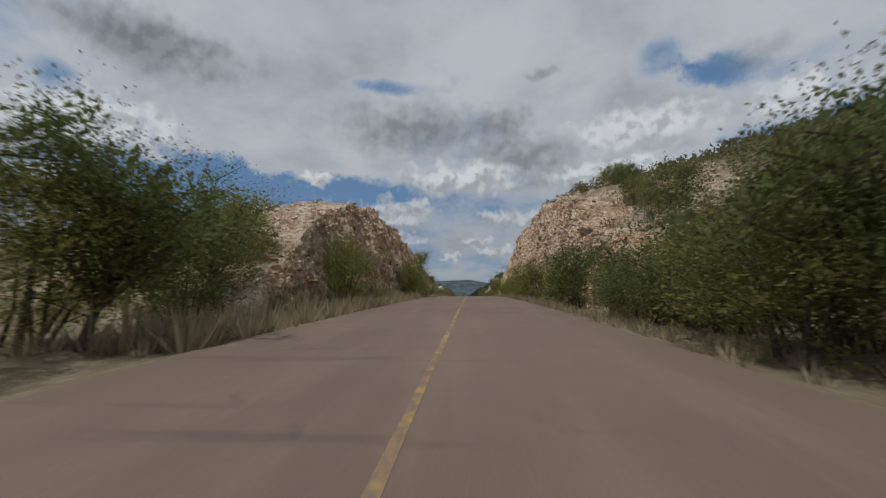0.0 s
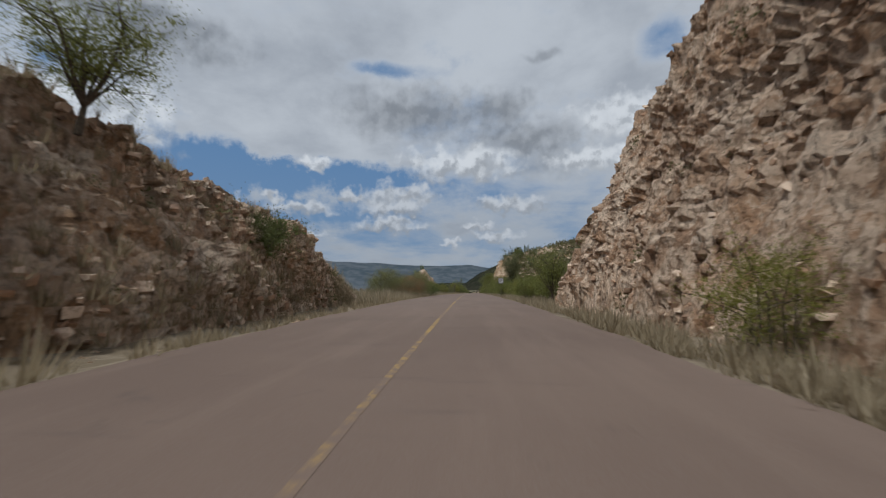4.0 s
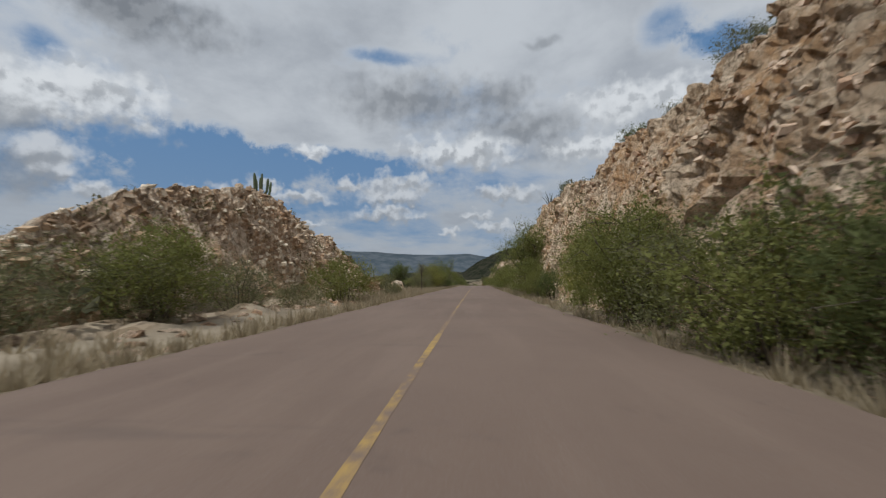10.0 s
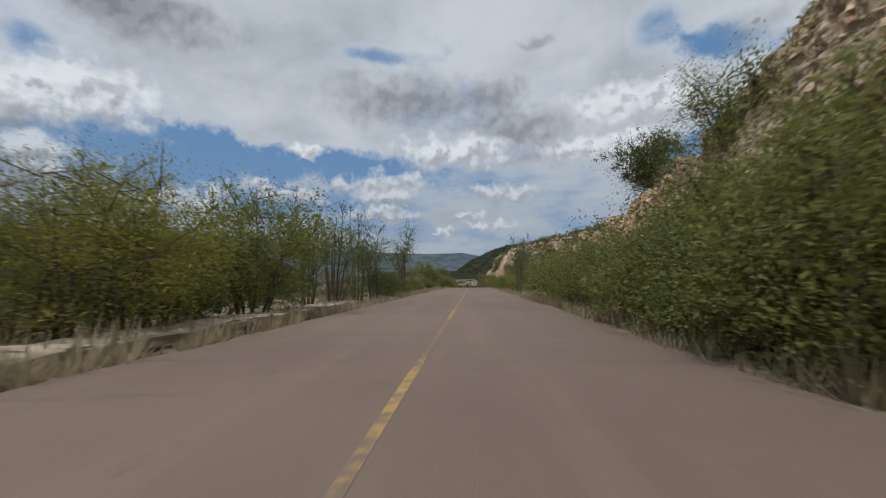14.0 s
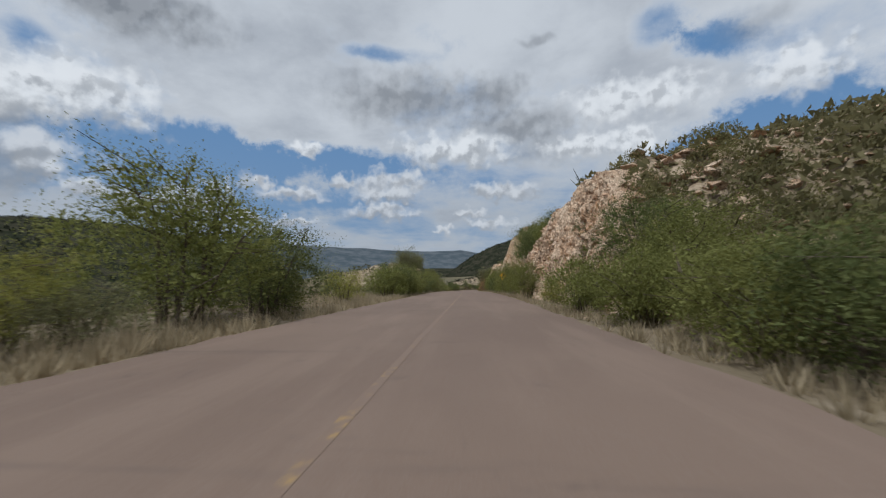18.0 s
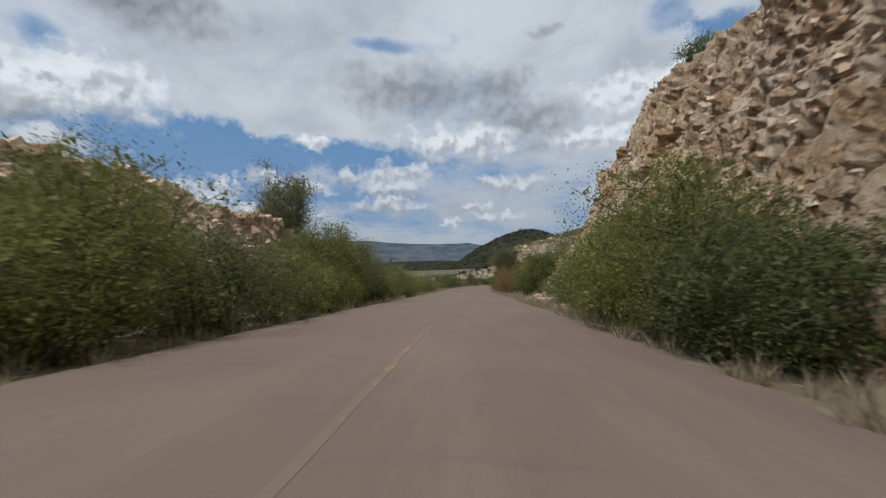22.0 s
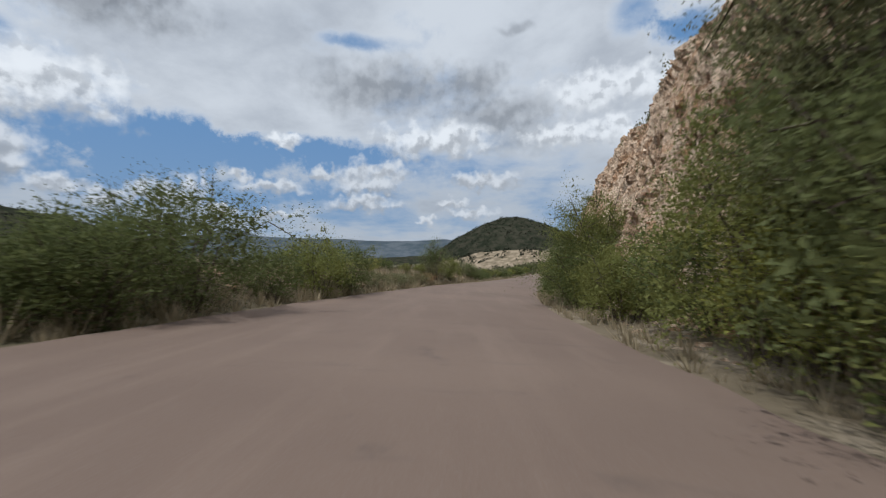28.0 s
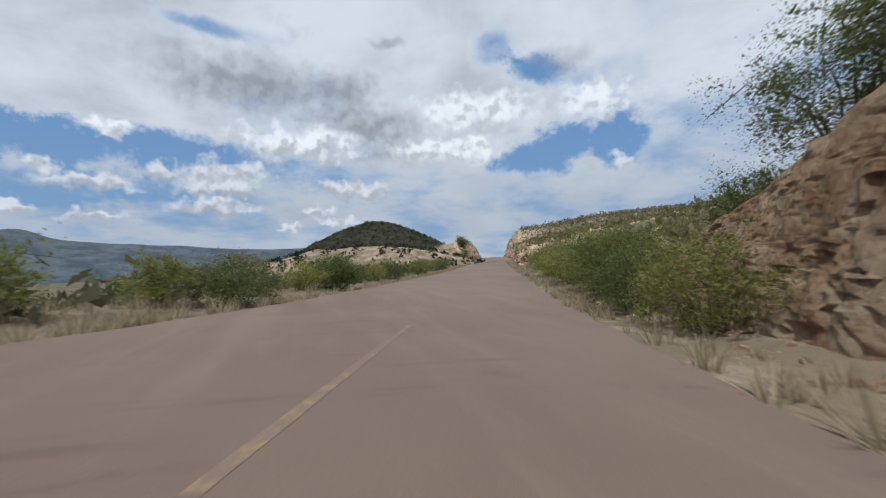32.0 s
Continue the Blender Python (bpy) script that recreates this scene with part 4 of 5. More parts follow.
RIGHT_B = [("tall", 136.0, 8.3, 8.2, 0.75), ("bush", 131, 6.8, 3.0, 1.1), ("dark", 134, 6.9, 3.4, 1.1), ("bush", 138, 6.6, 3.2, 1), ("bush", 147, 6.9, 3.9, 1.0), ("grey", 143, 8.2, 3.2, 1.1), ("dark", 142, 9.8, 3.0, 1.1), ("grey", 149.5, 9.2, 3.2, 1.1), ("dark", 153, 9.0, 3.0, 1.0), ("bush", 162.5, 6.8, 4.2, 1.0), ("bush", 151.6, 7.8, 4.0, 1.0), ("grey", 156, 7.0, 1.7, 1.1), ("grey", 158.6, 7.2, 2.0, 1.1), ("dark", 165.5, 6.9, 3.4, 1.0), ("bush", 168, 6.4, 3.5, 1.1), ("bush", 174, 6.4, 4.5, 1.0),
           ("bush", 184.8, 7.6, 5.0, 0.75), ("dark", 192, 6.9, 2.8, 1.0), ("bush", 196, 6.6, 3.2, 1.0), ("tall", 202.8, 6.3, 8.8, 0.8), ("bush", 200, 6.3, 4.6, 1.1), ("bush", 204.5, 6.6, 3.4, 1.1), ("grey", 213.5, 6.3, 1.6, 1.4), ("grey", 217, 6.2, 1.8, 1.4), ("dry", 220, 6.4, 1.6, 1.3), ("bush", 225.5, 6.4, 3.5, 1.1), ("bush", 229.5, 6.0, 4.4, 1.1), ("dark", 232, 6.4, 4.2, 1.1), ("bush", 235, 6.2, 4.4, 1.0), ("bush", 237, 6.4, 3.4, 1.1)]
RIGHT_C = [("dark", 244, 6.6, 3.0, 1), ("bush", 250, 7, 2.8, 1), ("slender", 270, 6.3, 7.0, 0.9), ("slender", 275, 6.4, 7.6, 0.9), ("dark", 272, 7.4, 3.0, 1.1), ("yellow", 280.6, 6.8, 3.0, 1.2), ("bush", 296, 6.8, 2.8, 1.1), ("bush", 302, 6.7, 3.1, 1.1), ("dark", 307, 9.0, 4.2, 1.1), ("bush", 303.8, 9.4, 4.0, 1.2),
           ("bush", 308, 6.5, 3.3, 1.1), ("yellow", 316, 6.6, 2.0, 1), ("bush", 327.4, 6.4, 4.2, 0.95), ("bush", 338.6, 6.3, 4.3, 0.9), ("bush", 343.0, 7.7, 3.6, 1.1), ("bush", 345.4, 7.0, 3.7, 1.1), ("bush", 347, 6.4, 2.3, 1.1), ("bush", 353, 6.4, 3.2, 1.1)]
RIGHT_D = [("dark", 360, 6.3, 3.4, 1.1), ("bush", 362.5, 6.1, 4.8, 1.0), ("bush", 367, 6.2, 4.2, 1.0), ("grey", 376, 7.1, 3.2, 1.1), ("bush", 381.4, 7.4, 2.3, 1), ("tree", 401, 10.2, 5.4, 1.1), ("tree", 404.5, 10.0, 5.6, 1.1), ("bush", 400.5, 8.6, 4.6, 1.1), ("bush", 407, 9.6, 5.0, 1.0), ("dark", 403, 8.0, 3.8, 1.2), ("yellow", 411, 9.4, 3.0, 1.2), ("dry", 412.4, 6.2, 4.3, 0.95), ("dry", 414.8, 7.0, 5.2, 0.85),
           ("tall", 419, 6.9, 8.6, 1.0), ("tall", 427.5, 7.4, 7.8, 0.9), ("dry", 419.5, 6.2, 2.8, 1.1), ("dark", 427, 6.6, 4.4, 1.0), ("dark", 418, 7.4, 4.4, 1.0), ("bush", 421.5, 7.0, 5.2, 0.9), ("bush", 447, 6.6, 5.0, 0.9), ("tall", 454, 6.9, 7.4, 0.95), ("dark", 451.5, 6.2, 4.9, 1.0), ("tall", 470.5, 7.0, 6.8, 0.9), ("bush", 456, 6.6, 5.0, 0.8), ("bush", 463, 6.2, 3.0, 1.1), ("dark", 470.5, 6.2, 4.7, 1.0)]
RIGHT_E = [("dark", 474, 6.6, 4.6, 0.9), ("dark", 491, 6.1, 3.3, 1.2), ("bush", 495, 6.3, 3.2, 1.1), ("bush", 503, 6.6, 4.6, 1.0), ("bush", 508, 6.5, 3.4, 1.0), ("dark", 525.5, 6.3, 2.6, 1.1), ("bush", 521.6, 6.5, 2.6, 1.1), ("dark", 529.4, 7.0, 3.4, 1.2), ("bush", 533.5, 7.4, 3.6, 1.2),
           ("bush", 540, 7.2, 3, 1.3), ("dark", 552, 8, 3.4, 1.3), ("bush", 566, 8.2, 3.2, 1.3), ("dark", 580, 8, 3.0, 1.2)]
LEFT_A = [("tree", 9, -8.2, 5.2, 1.1), ("bush", 24.2, -7.8, 4.2, 1.0), ("grey", 31, -8.0, 1.6, 1.1), ("tree", 15.2, -9.8, 5.3, 1.0), ("bush", 18.4, -11.2, 4.0, 1.0), ("grey", 33, -7.4, 1.6, 1.2), ("bush", 46.5, -6.2, 4.8, 1.0), ("bush", 50, -6.6, 3.4, 1.1), ("bush", 58.8, -7.9, 3.7, 0.75), ("yellow", 60, -6.6, 1.8, 1), ("tree", 82, -9.6, 4.4, 0.9),
          ("grey", 104, -9, 1.6, 1.3), ("dry", 112, -7.4, 1.9, 1.3), ("grey", 118, -6.8, 3.4, 1.1), ("bush", 123, -6.6, 3.9, 1.0), ("grey", 126, -8.0, 4.2, 1.0), ("dark", 130, -7.2, 3.2, 1.2), ("dark", 150, -8.6, 2.0, 1.3), ("dark", 153, -8.2, 2.2, 1.3), ("bush", 165, -11.0, 2.9, 1.3), ("grey", 169, -11.0, 2.7, 1.2), ("grey", 173, -10.8, 2.6, 1.3), ("bush", 161, -11.6, 2.4, 1.2)]
LEFT_B = [("bush", 173.4, -10.4, 3.4, 1.1), ("grey", 178, -10.4, 2.8, 1.2), ("grey", 183, -9.8, 2.2, 1.2), ("bush", 187.5, -9.0, 3.6, 1.1), ("grey", 196, -7.0, 1.6, 1), ("grey", 203, -9.6, 2.4, 1.1), ("dry", 201, -11, 2.0, 1.1), ("grey", 207, -10.2, 2.0, 1.2), ("dry", 206, -9.2, 1.3, 1.2), ("sapling", 208.2, -5.4, 3.9, 1.0), ("grey", 222, -8.6, 3.2, 1.0), ("dark", 226, -9, 2.4, 1.2), ("yellow", 235, -8.8, 4.6, 1.0), ("bush", 239.6, -8.2, 5.6, 0.95), ("grey", 233, -9.6, 4.2, 1.0), ("dark", 237.6, -9.6, 3.6, 1.0), ("yellow", 233.5, -8.6, 4.2, 1.1), ("grey", 229.5, -8.6, 2.4, 1.1),
          ("slender", 244.5, -8.2, 6.0, 1.0), ("slender", 247.5, -7.9, 6.4, 1.0), ("slender", 252.5, -7.9, 7.0, 1.0), ("slender", 255.5, -7.5, 6.2, 1.0), ("slender", 266, -6.6, 8.2, 0.9), ("grey", 250, -8.6, 2.8, 1.1), ("dark", 258, -7.6, 3.0, 1.2), ("grey", 276, -8.4, 4.0, 0.9), ("bush", 301.2, -8.9, 5.2, 1.15), ("dark", 305.6, -8.7, 4.6, 1.15), ("yellow", 296, -8.6, 2.3, 1.1), ("bush", 307, -8.6, 2.6, 1.1), ("yellow", 315.6, -8.4, 2.5, 1.2), ("dark", 329, -6.6, 4.0, 1.2), ("bush", 333, -6.4, 3.4, 1.2)]
LEFT_C = [("bush", 337, -6.6, 4.0, 1.1), ("dark", 343, -6.6, 3.8, 1.2), ("tall", 345, -8.6, 6.6, 0.9), ("tall", 352.5, -9.6, 7.4, 0.75), ("bush", 352, -7.2, 2.8, 1), ("dark", 348.4, -8.0, 3.4, 1.2), ("dark", 350.4, -9.0, 3.8, 1.2), ("dark", 354.4, -8.6, 3.2, 1.2), ("bush", 360.4, -7.2, 4.3, 1.0), ("dark", 364, -7.6, 3.6, 1.1), ("bush", 368, -6.9, 3.3, 1.1),
          ("bush", 383, -7, 3.2, 1), ("bush", 391.2, -7, 3.8, 1.0), ("dark", 394.5, -7, 3.0, 1.1), ("bush", 399, -7, 3.0, 1.1), ("bush", 403, -7.4, 2.6, 1.1), ("yellow", 406, -7.4, 2.2, 1.1), ("yellow", 412.5, -8.4, 2.4, 1.1), ("grey", 416.5, -7.4, 2.6, 1.1), ("grey", 420.5, -7.6, 2.4, 1.2), ("dry", 424.5, -7.4, 2.2, 1.2), ("yellow", 430, -7.6, 1.6, 1.3)]
LEFT_D = [("grey", 424, -7.6, 1.6, 1.2), ("dark", 451, -7.4, 3.0, 1.2), ("dark", 459.5, -7.4, 4.1, 1.15), ("dark", 456.8, -7.6, 3.0, 1.2), ("dark", 464, -7.4, 2.2, 1.2), ("dark", 470, -6.6, 3.2, 1.1), ("bush", 466.5, -6.7, 3.4, 1.1), ("grey", 475.5, -6.8, 1.5, 1.6), ("grey", 479, -6.6, 1.3, 1.6), ("grey", 482.5, -6.9, 1.4, 1.6), ("grey", 486, -6.6, 1.4, 1.5), ("dry", 489, -7.6, 1.2, 1.6), ("slender", 492.3, -7.8, 4.6, 1.3), ("slender", 493.2, -8.4, 4.4, 1.3), ("grey", 492.0, -8.0, 2.4, 1.3), ("bush", 497.5, -7.8, 3.3, 1.1), ("dark", 507.5, -8.2, 2.9, 1.1), ("grey", 505, -8.6, 2.4, 1.1), ("dark", 510, -7.6, 1.7, 1.4), ("dark", 514, -7.4, 1.5, 1.3),
          ("dark", 526, -7.6, 1.8, 1.5), ("dark", 536, -8.4, 2.2, 1.4), ("dark", 548, -8, 2.0, 1.5), ("bush", 562, -8, 2.4, 1.4), ("dark", 578, -8, 2.4, 1.4)]
# thickets where the bushes close up
rng = np.random.default_rng(500)
for s0, s1, d0, h0, h1 in ((227, 256, 6.7, 3.3, 4.4), (294, 312, 6.9, 2.0, 2.9), (346.8, 374, 6.8, 2.8, 4.0), (446, 478, 6.9, 3.0, 4.6), (490.5, 512, 6.6, 2.6, 3.8), (100, 130, 7.8, 1.5, 2.5), (104, 128, 10.5, 1.6, 2.8), (276, 298, 8.6, 1.6, 2.6), (4, 32, 7.6, 2.4, 3.6), (170, 180, 6.8, 3.0, 4.3),
                           (326, 346, -6.6, 3.0, 4.2), (350, 373, -6.6, 2.7, 3.6), (374, 380, -7.0, 3.9, 4.7), (382, 404, -7.2, 2.7, 3.5), (438, 456, -7.4, 1.4, 2.2), (4, 13, -8.4, 2.8, 4.4), (110, 132, -6.9, 2.4, 3.4), (112, 136, -9.5, 2.8, 3.9), (515, 552, -8.2, 1.5, 2.4), (422, 442, -7.4, 0.9, 1.5), (262, 300, -6.8, 1.3, 2.1), (412, 427, -6.9, 2.0, 2.9), (468, 504, -8.2, 0.9, 1.6), (530, 556, 7.6, 2.6, 3.8)):
    for s in np.arange(s0, s1, 4.3):
        plant((("grey", "grey", "dry", "bush", "yellow") if 105 < s < 140 and d0 < 0 else ("bush", "dark", "bush", "yellow", "grey"))[int(rng.integers(0, 5))], s + rng.uniform(-0.8, 0.8), (d0 if d0 > 0 else min(d0, -float(west_edge(s)) - 1.9)) + rng.uniform(-0.5, 0.6), rng.uniform(h0, h1), rng.uniform(0.95, 1.3))
LEFT = [(k, s - (1.2 if d < -6.7 else 0), min(d * (0.89 if d < -6.7 else 1), -float(west_edge(s)) - 1.3), h, w) for k, s, d, h, w in LEFT_A + LEFT_B + LEFT_C + LEFT_D]
for kind_, s, d, h, w in RIGHT_A + RIGHT_B + RIGHT_C + RIGHT_D + RIGHT_E + LEFT:
    plant(kind_, s, d, h, w)
plant("tree", 73, -8.6, 3.8, 1.25, 5.0)
for kind_, s, d, h, w in [("tree", 223.5, -11.2, 4.8, 0.9), ("bush", 219, -13.4, 3.0, 1.1), ("grey", 226.5, -12.0, 2.2, 1.1), ("bush", 230.5, -10.8, 2.4, 1.1), ("grey", 226, -15, 2.4, 1.1), ("bush", 234, -13.4, 2.8, 1.0), ("grey", 240.5, -12.4, 2.8, 1.0),
                          ("grey", 215.5, -15.5, 3.0, 1.1), ("yellow", 232, -16.5, 2.8, 1.0), ("bush", 243, -15, 3.0, 1.0), ("grey", 221, -17.5, 3.0, 1.1), ("dark", 248, -12.5, 3.0, 1.0)]:
    plant(kind_, s, d, h, w)
for kind_, s, d, h, w in [("bush", 374.5, -7.6, 4.8, 1.1), ("dark", 377.5, -7.6, 4.9, 1.1), ("bush", 380.5, -7.4, 4.6, 1.1), ("dark", 371.5, -7.8, 4.2, 1.1)]:
    plant(kind_, s, d, h, w)
plant("tall", 375.5, -9.9, 8.4, 0.75, 0.2)
plant("tree", 236, 8.3, 4.4, 0.95, 3.6)
plant("tree", 245.5, 10.3, 4.6, 0.95, 4.9)
# on the brink of the cuttings
for kind_, s, d, h in [("tree", 152, 13.5, 2.8), ("dark", 22, 11.5, 2.8), ("grey", 26, 12.2, 2.4), ("bush", 30, 12.8, 2.6), ("dark", 34, 13.8, 2.6), ("bush", 39, 14.6, 2.4), ("grey", 43, 15.2, 2.4), ("dark", 338, 9.4, 5.8), ("bush", 341.5, 9.6, 5.4), ("dark", 344, 10.2, 4.8), ("bush", 334, 10.2, 4.6), ("dark", 331, 11.2, 4.0), ("dark", 350, 11.0, 3.0), ("tree", 510.5, 9.3, 5.2), ("dark", 521.5, 9.8, 4.0), ("dark", 519, 10.2, 4.2), ("dark", 525, 9.8, 3.0), ("grey", 184, 13, 2.2), ("grey", 158, 11.5, 2.0), ("dark", 162, 12.2, 2.3), ("bush", 166, 12.6, 2.0), ("dark", 170, 13, 2.4), ("grey", 177, 12, 2.2), ("dark", 188, 12, 2.4), ("grey", 60, 12.5, 2.2), ("dark", 46, 13, 2.0), ("dark", 214, 13, 2.2), ("grey", 300, 10.5, 2.0), ("dark", 306, 10.8, 2.4), ("dark", 372, 12.6, 2.2), ("grey", 489, 12.5, 2.0), ("dark", 496, 12.4, 2.2), ("tree", 514, 10.5, 3.6), ("tree", 664, -11, 6.0), ("tree", 648, -9.5, 4.4), ("tree", 656, -10, 5.0), ("bush", 600, 8.6, 3.4), ("dark", 612, 8.8, 3.6), ("bush", 626, 9, 3.4), ("dark", 640, 9, 3.6), ("tree", 672, -12, 5.5), ("dark", 262, 12, 3.2)]:
    plant(kind_, s, d, h)


def tufts(name, mat, spots, blades, size, label, category, seed, lean=0.62, slim=0.03):
    """Grass or scrub as one mesh of many blades."""
    rng = np.random.default_rng(seed)
    at = np.repeat(np.asarray(spots)[:, :3], blades, 0)
    hs = np.repeat(np.asarray(spots)[:, 3:4], blades, 0)
    n = len(at)
    a = rng.uniform(0, 2 * math.pi, (n, 1))
    r = rng.uniform(0, 1, (n, 1)) ** 0.6
    side = np.concatenate([np.cos(a), np.sin(a), 0 * a], 1)
    root_ = at + side * r * hs * size * 0.25
    tip = root_ + side * hs * lean * r * rng.uniform(0.4, 1.2, (n, 1)) + np.array([0, 0, 1]) * hs * rng.uniform(0.5, 1.1, (n, 1)) * (1 - 0.35 * r)
    tip = tip + rng.normal(0, 0.05, (n, 3)) * hs
    across = np.concatenate([-np.sin(a), np.cos(a), 0 * a], 1) * hs * slim
    v = np.stack([root_ - across, root_ + across, tip], 1).reshape(-1, 3)
    me = mesh_of(name, v, np.arange(3 * n).reshape(-1, 3), mat)
    return tagged(new(name, me), label, category, kind="stuff")


def scatter(n, s0, s1, d0, d1, h0, h1, seed, clump=0.0):
    rng = np.random.default_rng(seed)
    s = rng.uniform(s0, s1, n)
    d = rng.uniform(d0, d1, n)
    if clump:
        keep = layers(s / 7.0, d / 4.0, 0.4, 2, seed) > clump
        s, d = s[keep], d[keep]
    off = (d > 0) | (d < -west_edge(s) - 0.1)
    s, d = s[off], d[off]
    x, y, z = place(s, d)
    z = z + land(s, d) - 0.03
    return np.stack([x, y, z, rng.uniform(h0, h1, len(s))], 1)


def on_cut(k, count, h0, h1, seed, low=0.0, high_=0.78):
    """Places on the face of a cutting."""
    rng = np.random.default_rng(seed)
    p, c, v = CUTS[k]
    i, j = rng.integers(0, p.shape[0], count * 3), rng.integers(0, p.shape[1], count * 3)
    ok = (c[i, j] > 1.0) & (v[i, j] > low) & (v[i, j] < high_)
    q = p[i[ok], j[ok]][:count]
    return np.concatenate([q, rng.uniform(h0, h1, (len(q), 1))], 1)


CUT_GRASS = np.concatenate([on_cut(8, 1700, 0.25, 0.75, 1), on_cut(8, 500, 0.4, 0.8, 11, 0.0, 0.3), on_cut(1, 260, 0.2, 0.5, 2, 0.5, 1.0), on_cut(3, 200, 0.2, 0.5, 3, 0.6, 1.0), on_cut(9, 160, 0.2, 0.5, 4), on_cut(7, 160, 0.2, 0.6, 5)])
tufts("dry_grass", M["straw"], np.concatenate([scatter(4200, -5, 640, 4.35, 6.4, 0.2, 0.7, 1, 0.36), scatter(4600, -5, 640, -6.8, -4.4, 0.2, 0.65, 2, 0.36),
                                               scatter(2600, -5, 640, -14, -6.5, 0.3, 0.9, 3, 0.42), scatter(760, 92, 122, -12, -5.2, 0.7, 1.6, 4), scatter(300, 402, 425, -12, -6, 0.6, 1.2, 6), scatter(520, 196, 262, 5.0, 7.6, 0.5, 1.1, 81), scatter(500, 186, 232, -9, -4.9, 0.5, 1.1, 82), scatter(620, 8, 70, -7.6, -5.0, 0.6, 1.4, 83), scatter(260, 30, 80, 4.8, 6.6, 0.4, 0.9, 84), scatter(380, 128, 150, -9, -4.9, 0.6, 1.2, 87), scatter(420, 470, 516, 4.5, 6.8, 0.4, 1.0, 90), scatter(420, 146, 214, -5.8, -4.5, 0.35, 0.8, 91), scatter(300, 20, 92, 4.5, 6.2, 0.35, 0.8, 92), scatter(420, 13, 34, -17, -8.6, 0.4, 1.0, 89), scatter(330, 205, 250, -5.5, -4.4, 0.3, 0.75, 86), scatter(120, 212, 248, -6.6, -5.9, 0.5, 1.0, 88), scatter(420, 262, 300, -7, -4.8, 0.4, 0.9, 85), scatter(700, 90, 150, 6, 10, 0.3, 0.9, 7), scatter(600, 255, 312, 6, 10, 0.3, 0.9, 8), scatter(500, 395, 446, 6, 10, 0.3, 0.9, 9), scatter(900, 420, 530, -12, -5, 0.3, 0.9, 10), scatter(900, 452, 508, -10, -6.2, 0.5, 1.1, 96), scatter(520, 303, 328, -13, -4.9, 0.4, 0.9, 99), CUT_GRASS]), 17, 1.0, "dry straw-coloured roadside grass tufts", "dry grass", 5)


def clumps(name, mat, spots, leaves, label, category, seed, size=0.3):
    rng = np.random.default_rng(seed)
    sp = np.asarray(spots)
    at = np.repeat(sp[:, :3], leaves, 0)
    hs = np.repeat(sp[:, 3:4], leaves, 0)
    n = len(at)
    o = rng.normal(0, 1, (n, 3))
    o /= np.linalg.norm(o, axis=1, keepdims=True)
    o *= rng.uniform(0.3, 1.0, (n, 1)) ** 0.5
    o[:, 2] = np.abs(o[:, 2])
    p = at + o * hs * (0.62, 0.62, 0.9)
    d = o + rng.normal(0, 0.5, (n, 3))
    d /= np.linalg.norm(d, axis=1, keepdims=True) + 1e-9
    w = np.cross(d, rng.normal(0, 1, (n, 3)))
    w /= np.linalg.norm(w, axis=1, keepdims=True) + 1e-9
    L = hs * size * rng.uniform(0.6, 1.3, (n, 1))
    v = np.stack([p - w * L * 0.3, p + d * L * 0.4 + w * L * 0.4, p + d * L], 1).reshape(-1, 3)
    me = mesh_of(name, v, np.arange(3 * n).reshape(-1, 3), mat)
    return tagged(new(name, me), label, category, kind="stuff")


clumps("brink_scrub", M["hillscrub"], np.concatenate([
    scatter(620, 85, 160, 8.2, 17, 0.4, 1.4, 111), scatter(480, 255, 312, 8.2, 17, 0.4, 1.4, 112), scatter(460, 395, 446, 8.5, 17, 0.4, 1.5, 113), scatter(160, 438, 458, 8.5, 20, 0.5, 1.5, 114), scatter(90, 13, 40, -19, -9, 0.4, 1.1, 117), scatter(340, 300, 400, 10.5, 20.5, 0.4, 1.4, 118), scatter(320, 440, 536, 11.5, 20.5, 0.4, 1.4, 119), scatter(420, 12, 95, 11.5, 23, 0.5, 1.4, 115), scatter(240, 150, 262, 12, 20, 0.5, 1.3, 116),
    on_cut(3, 300, 0.3, 1.0, 61), on_cut(1, 60, 0.3, 0.8, 62), on_cut(4, 50, 0.3, 0.8, 63), on_cut(5, 60, 0.3, 0.8, 64), on_cut(6, 80, 0.3, 0.9, 65), on_cut(8, 60, 0.3, 0.8, 66), on_cut(9, 70, 0.3, 0.8, 69),
    on_cut(1, 120, 0.4, 1.1, 71, 0.8, 1.0), on_cut(2, 120, 0.4, 1.2, 72, 0.8, 1.0), on_cut(3, 120, 0.4, 1.1, 73, 0.8, 1.0), on_cut(4, 100, 0.4, 1.1, 74, 0.8, 1.0), on_cut(5, 120, 0.4, 1.1, 75, 0.8, 1.0), on_cut(6, 140, 0.4, 1.1, 76, 0.8, 1.0)]),
    48, "low green scrub along the brink of the rock", "scrub", 16, 0.2)
clumps("hillside_bushes", M["hillbush"], np.concatenate([scatter(110, 94, 152, 9, 30, 0.8, 2.0, 121), scatter(110, 148, 163, 8.4, 18, 0.7, 1.5, 125), scatter(100, 297, 316, 8.4, 18, 0.7, 1.5, 126), scatter(110, 260, 310, 9, 30, 0.8, 2.0, 122), scatter(90, 397, 444, 9.5, 30, 0.8, 2.0, 123), scatter(60, 535, 640, 9, 30, 0.8, 2.0, 124), scatter(170, 534, 650, 8.6, 18, 0.8, 1.8, 127)]),
       420, "rounded olive bushes over the open hillside", "bush", 19, 0.09)
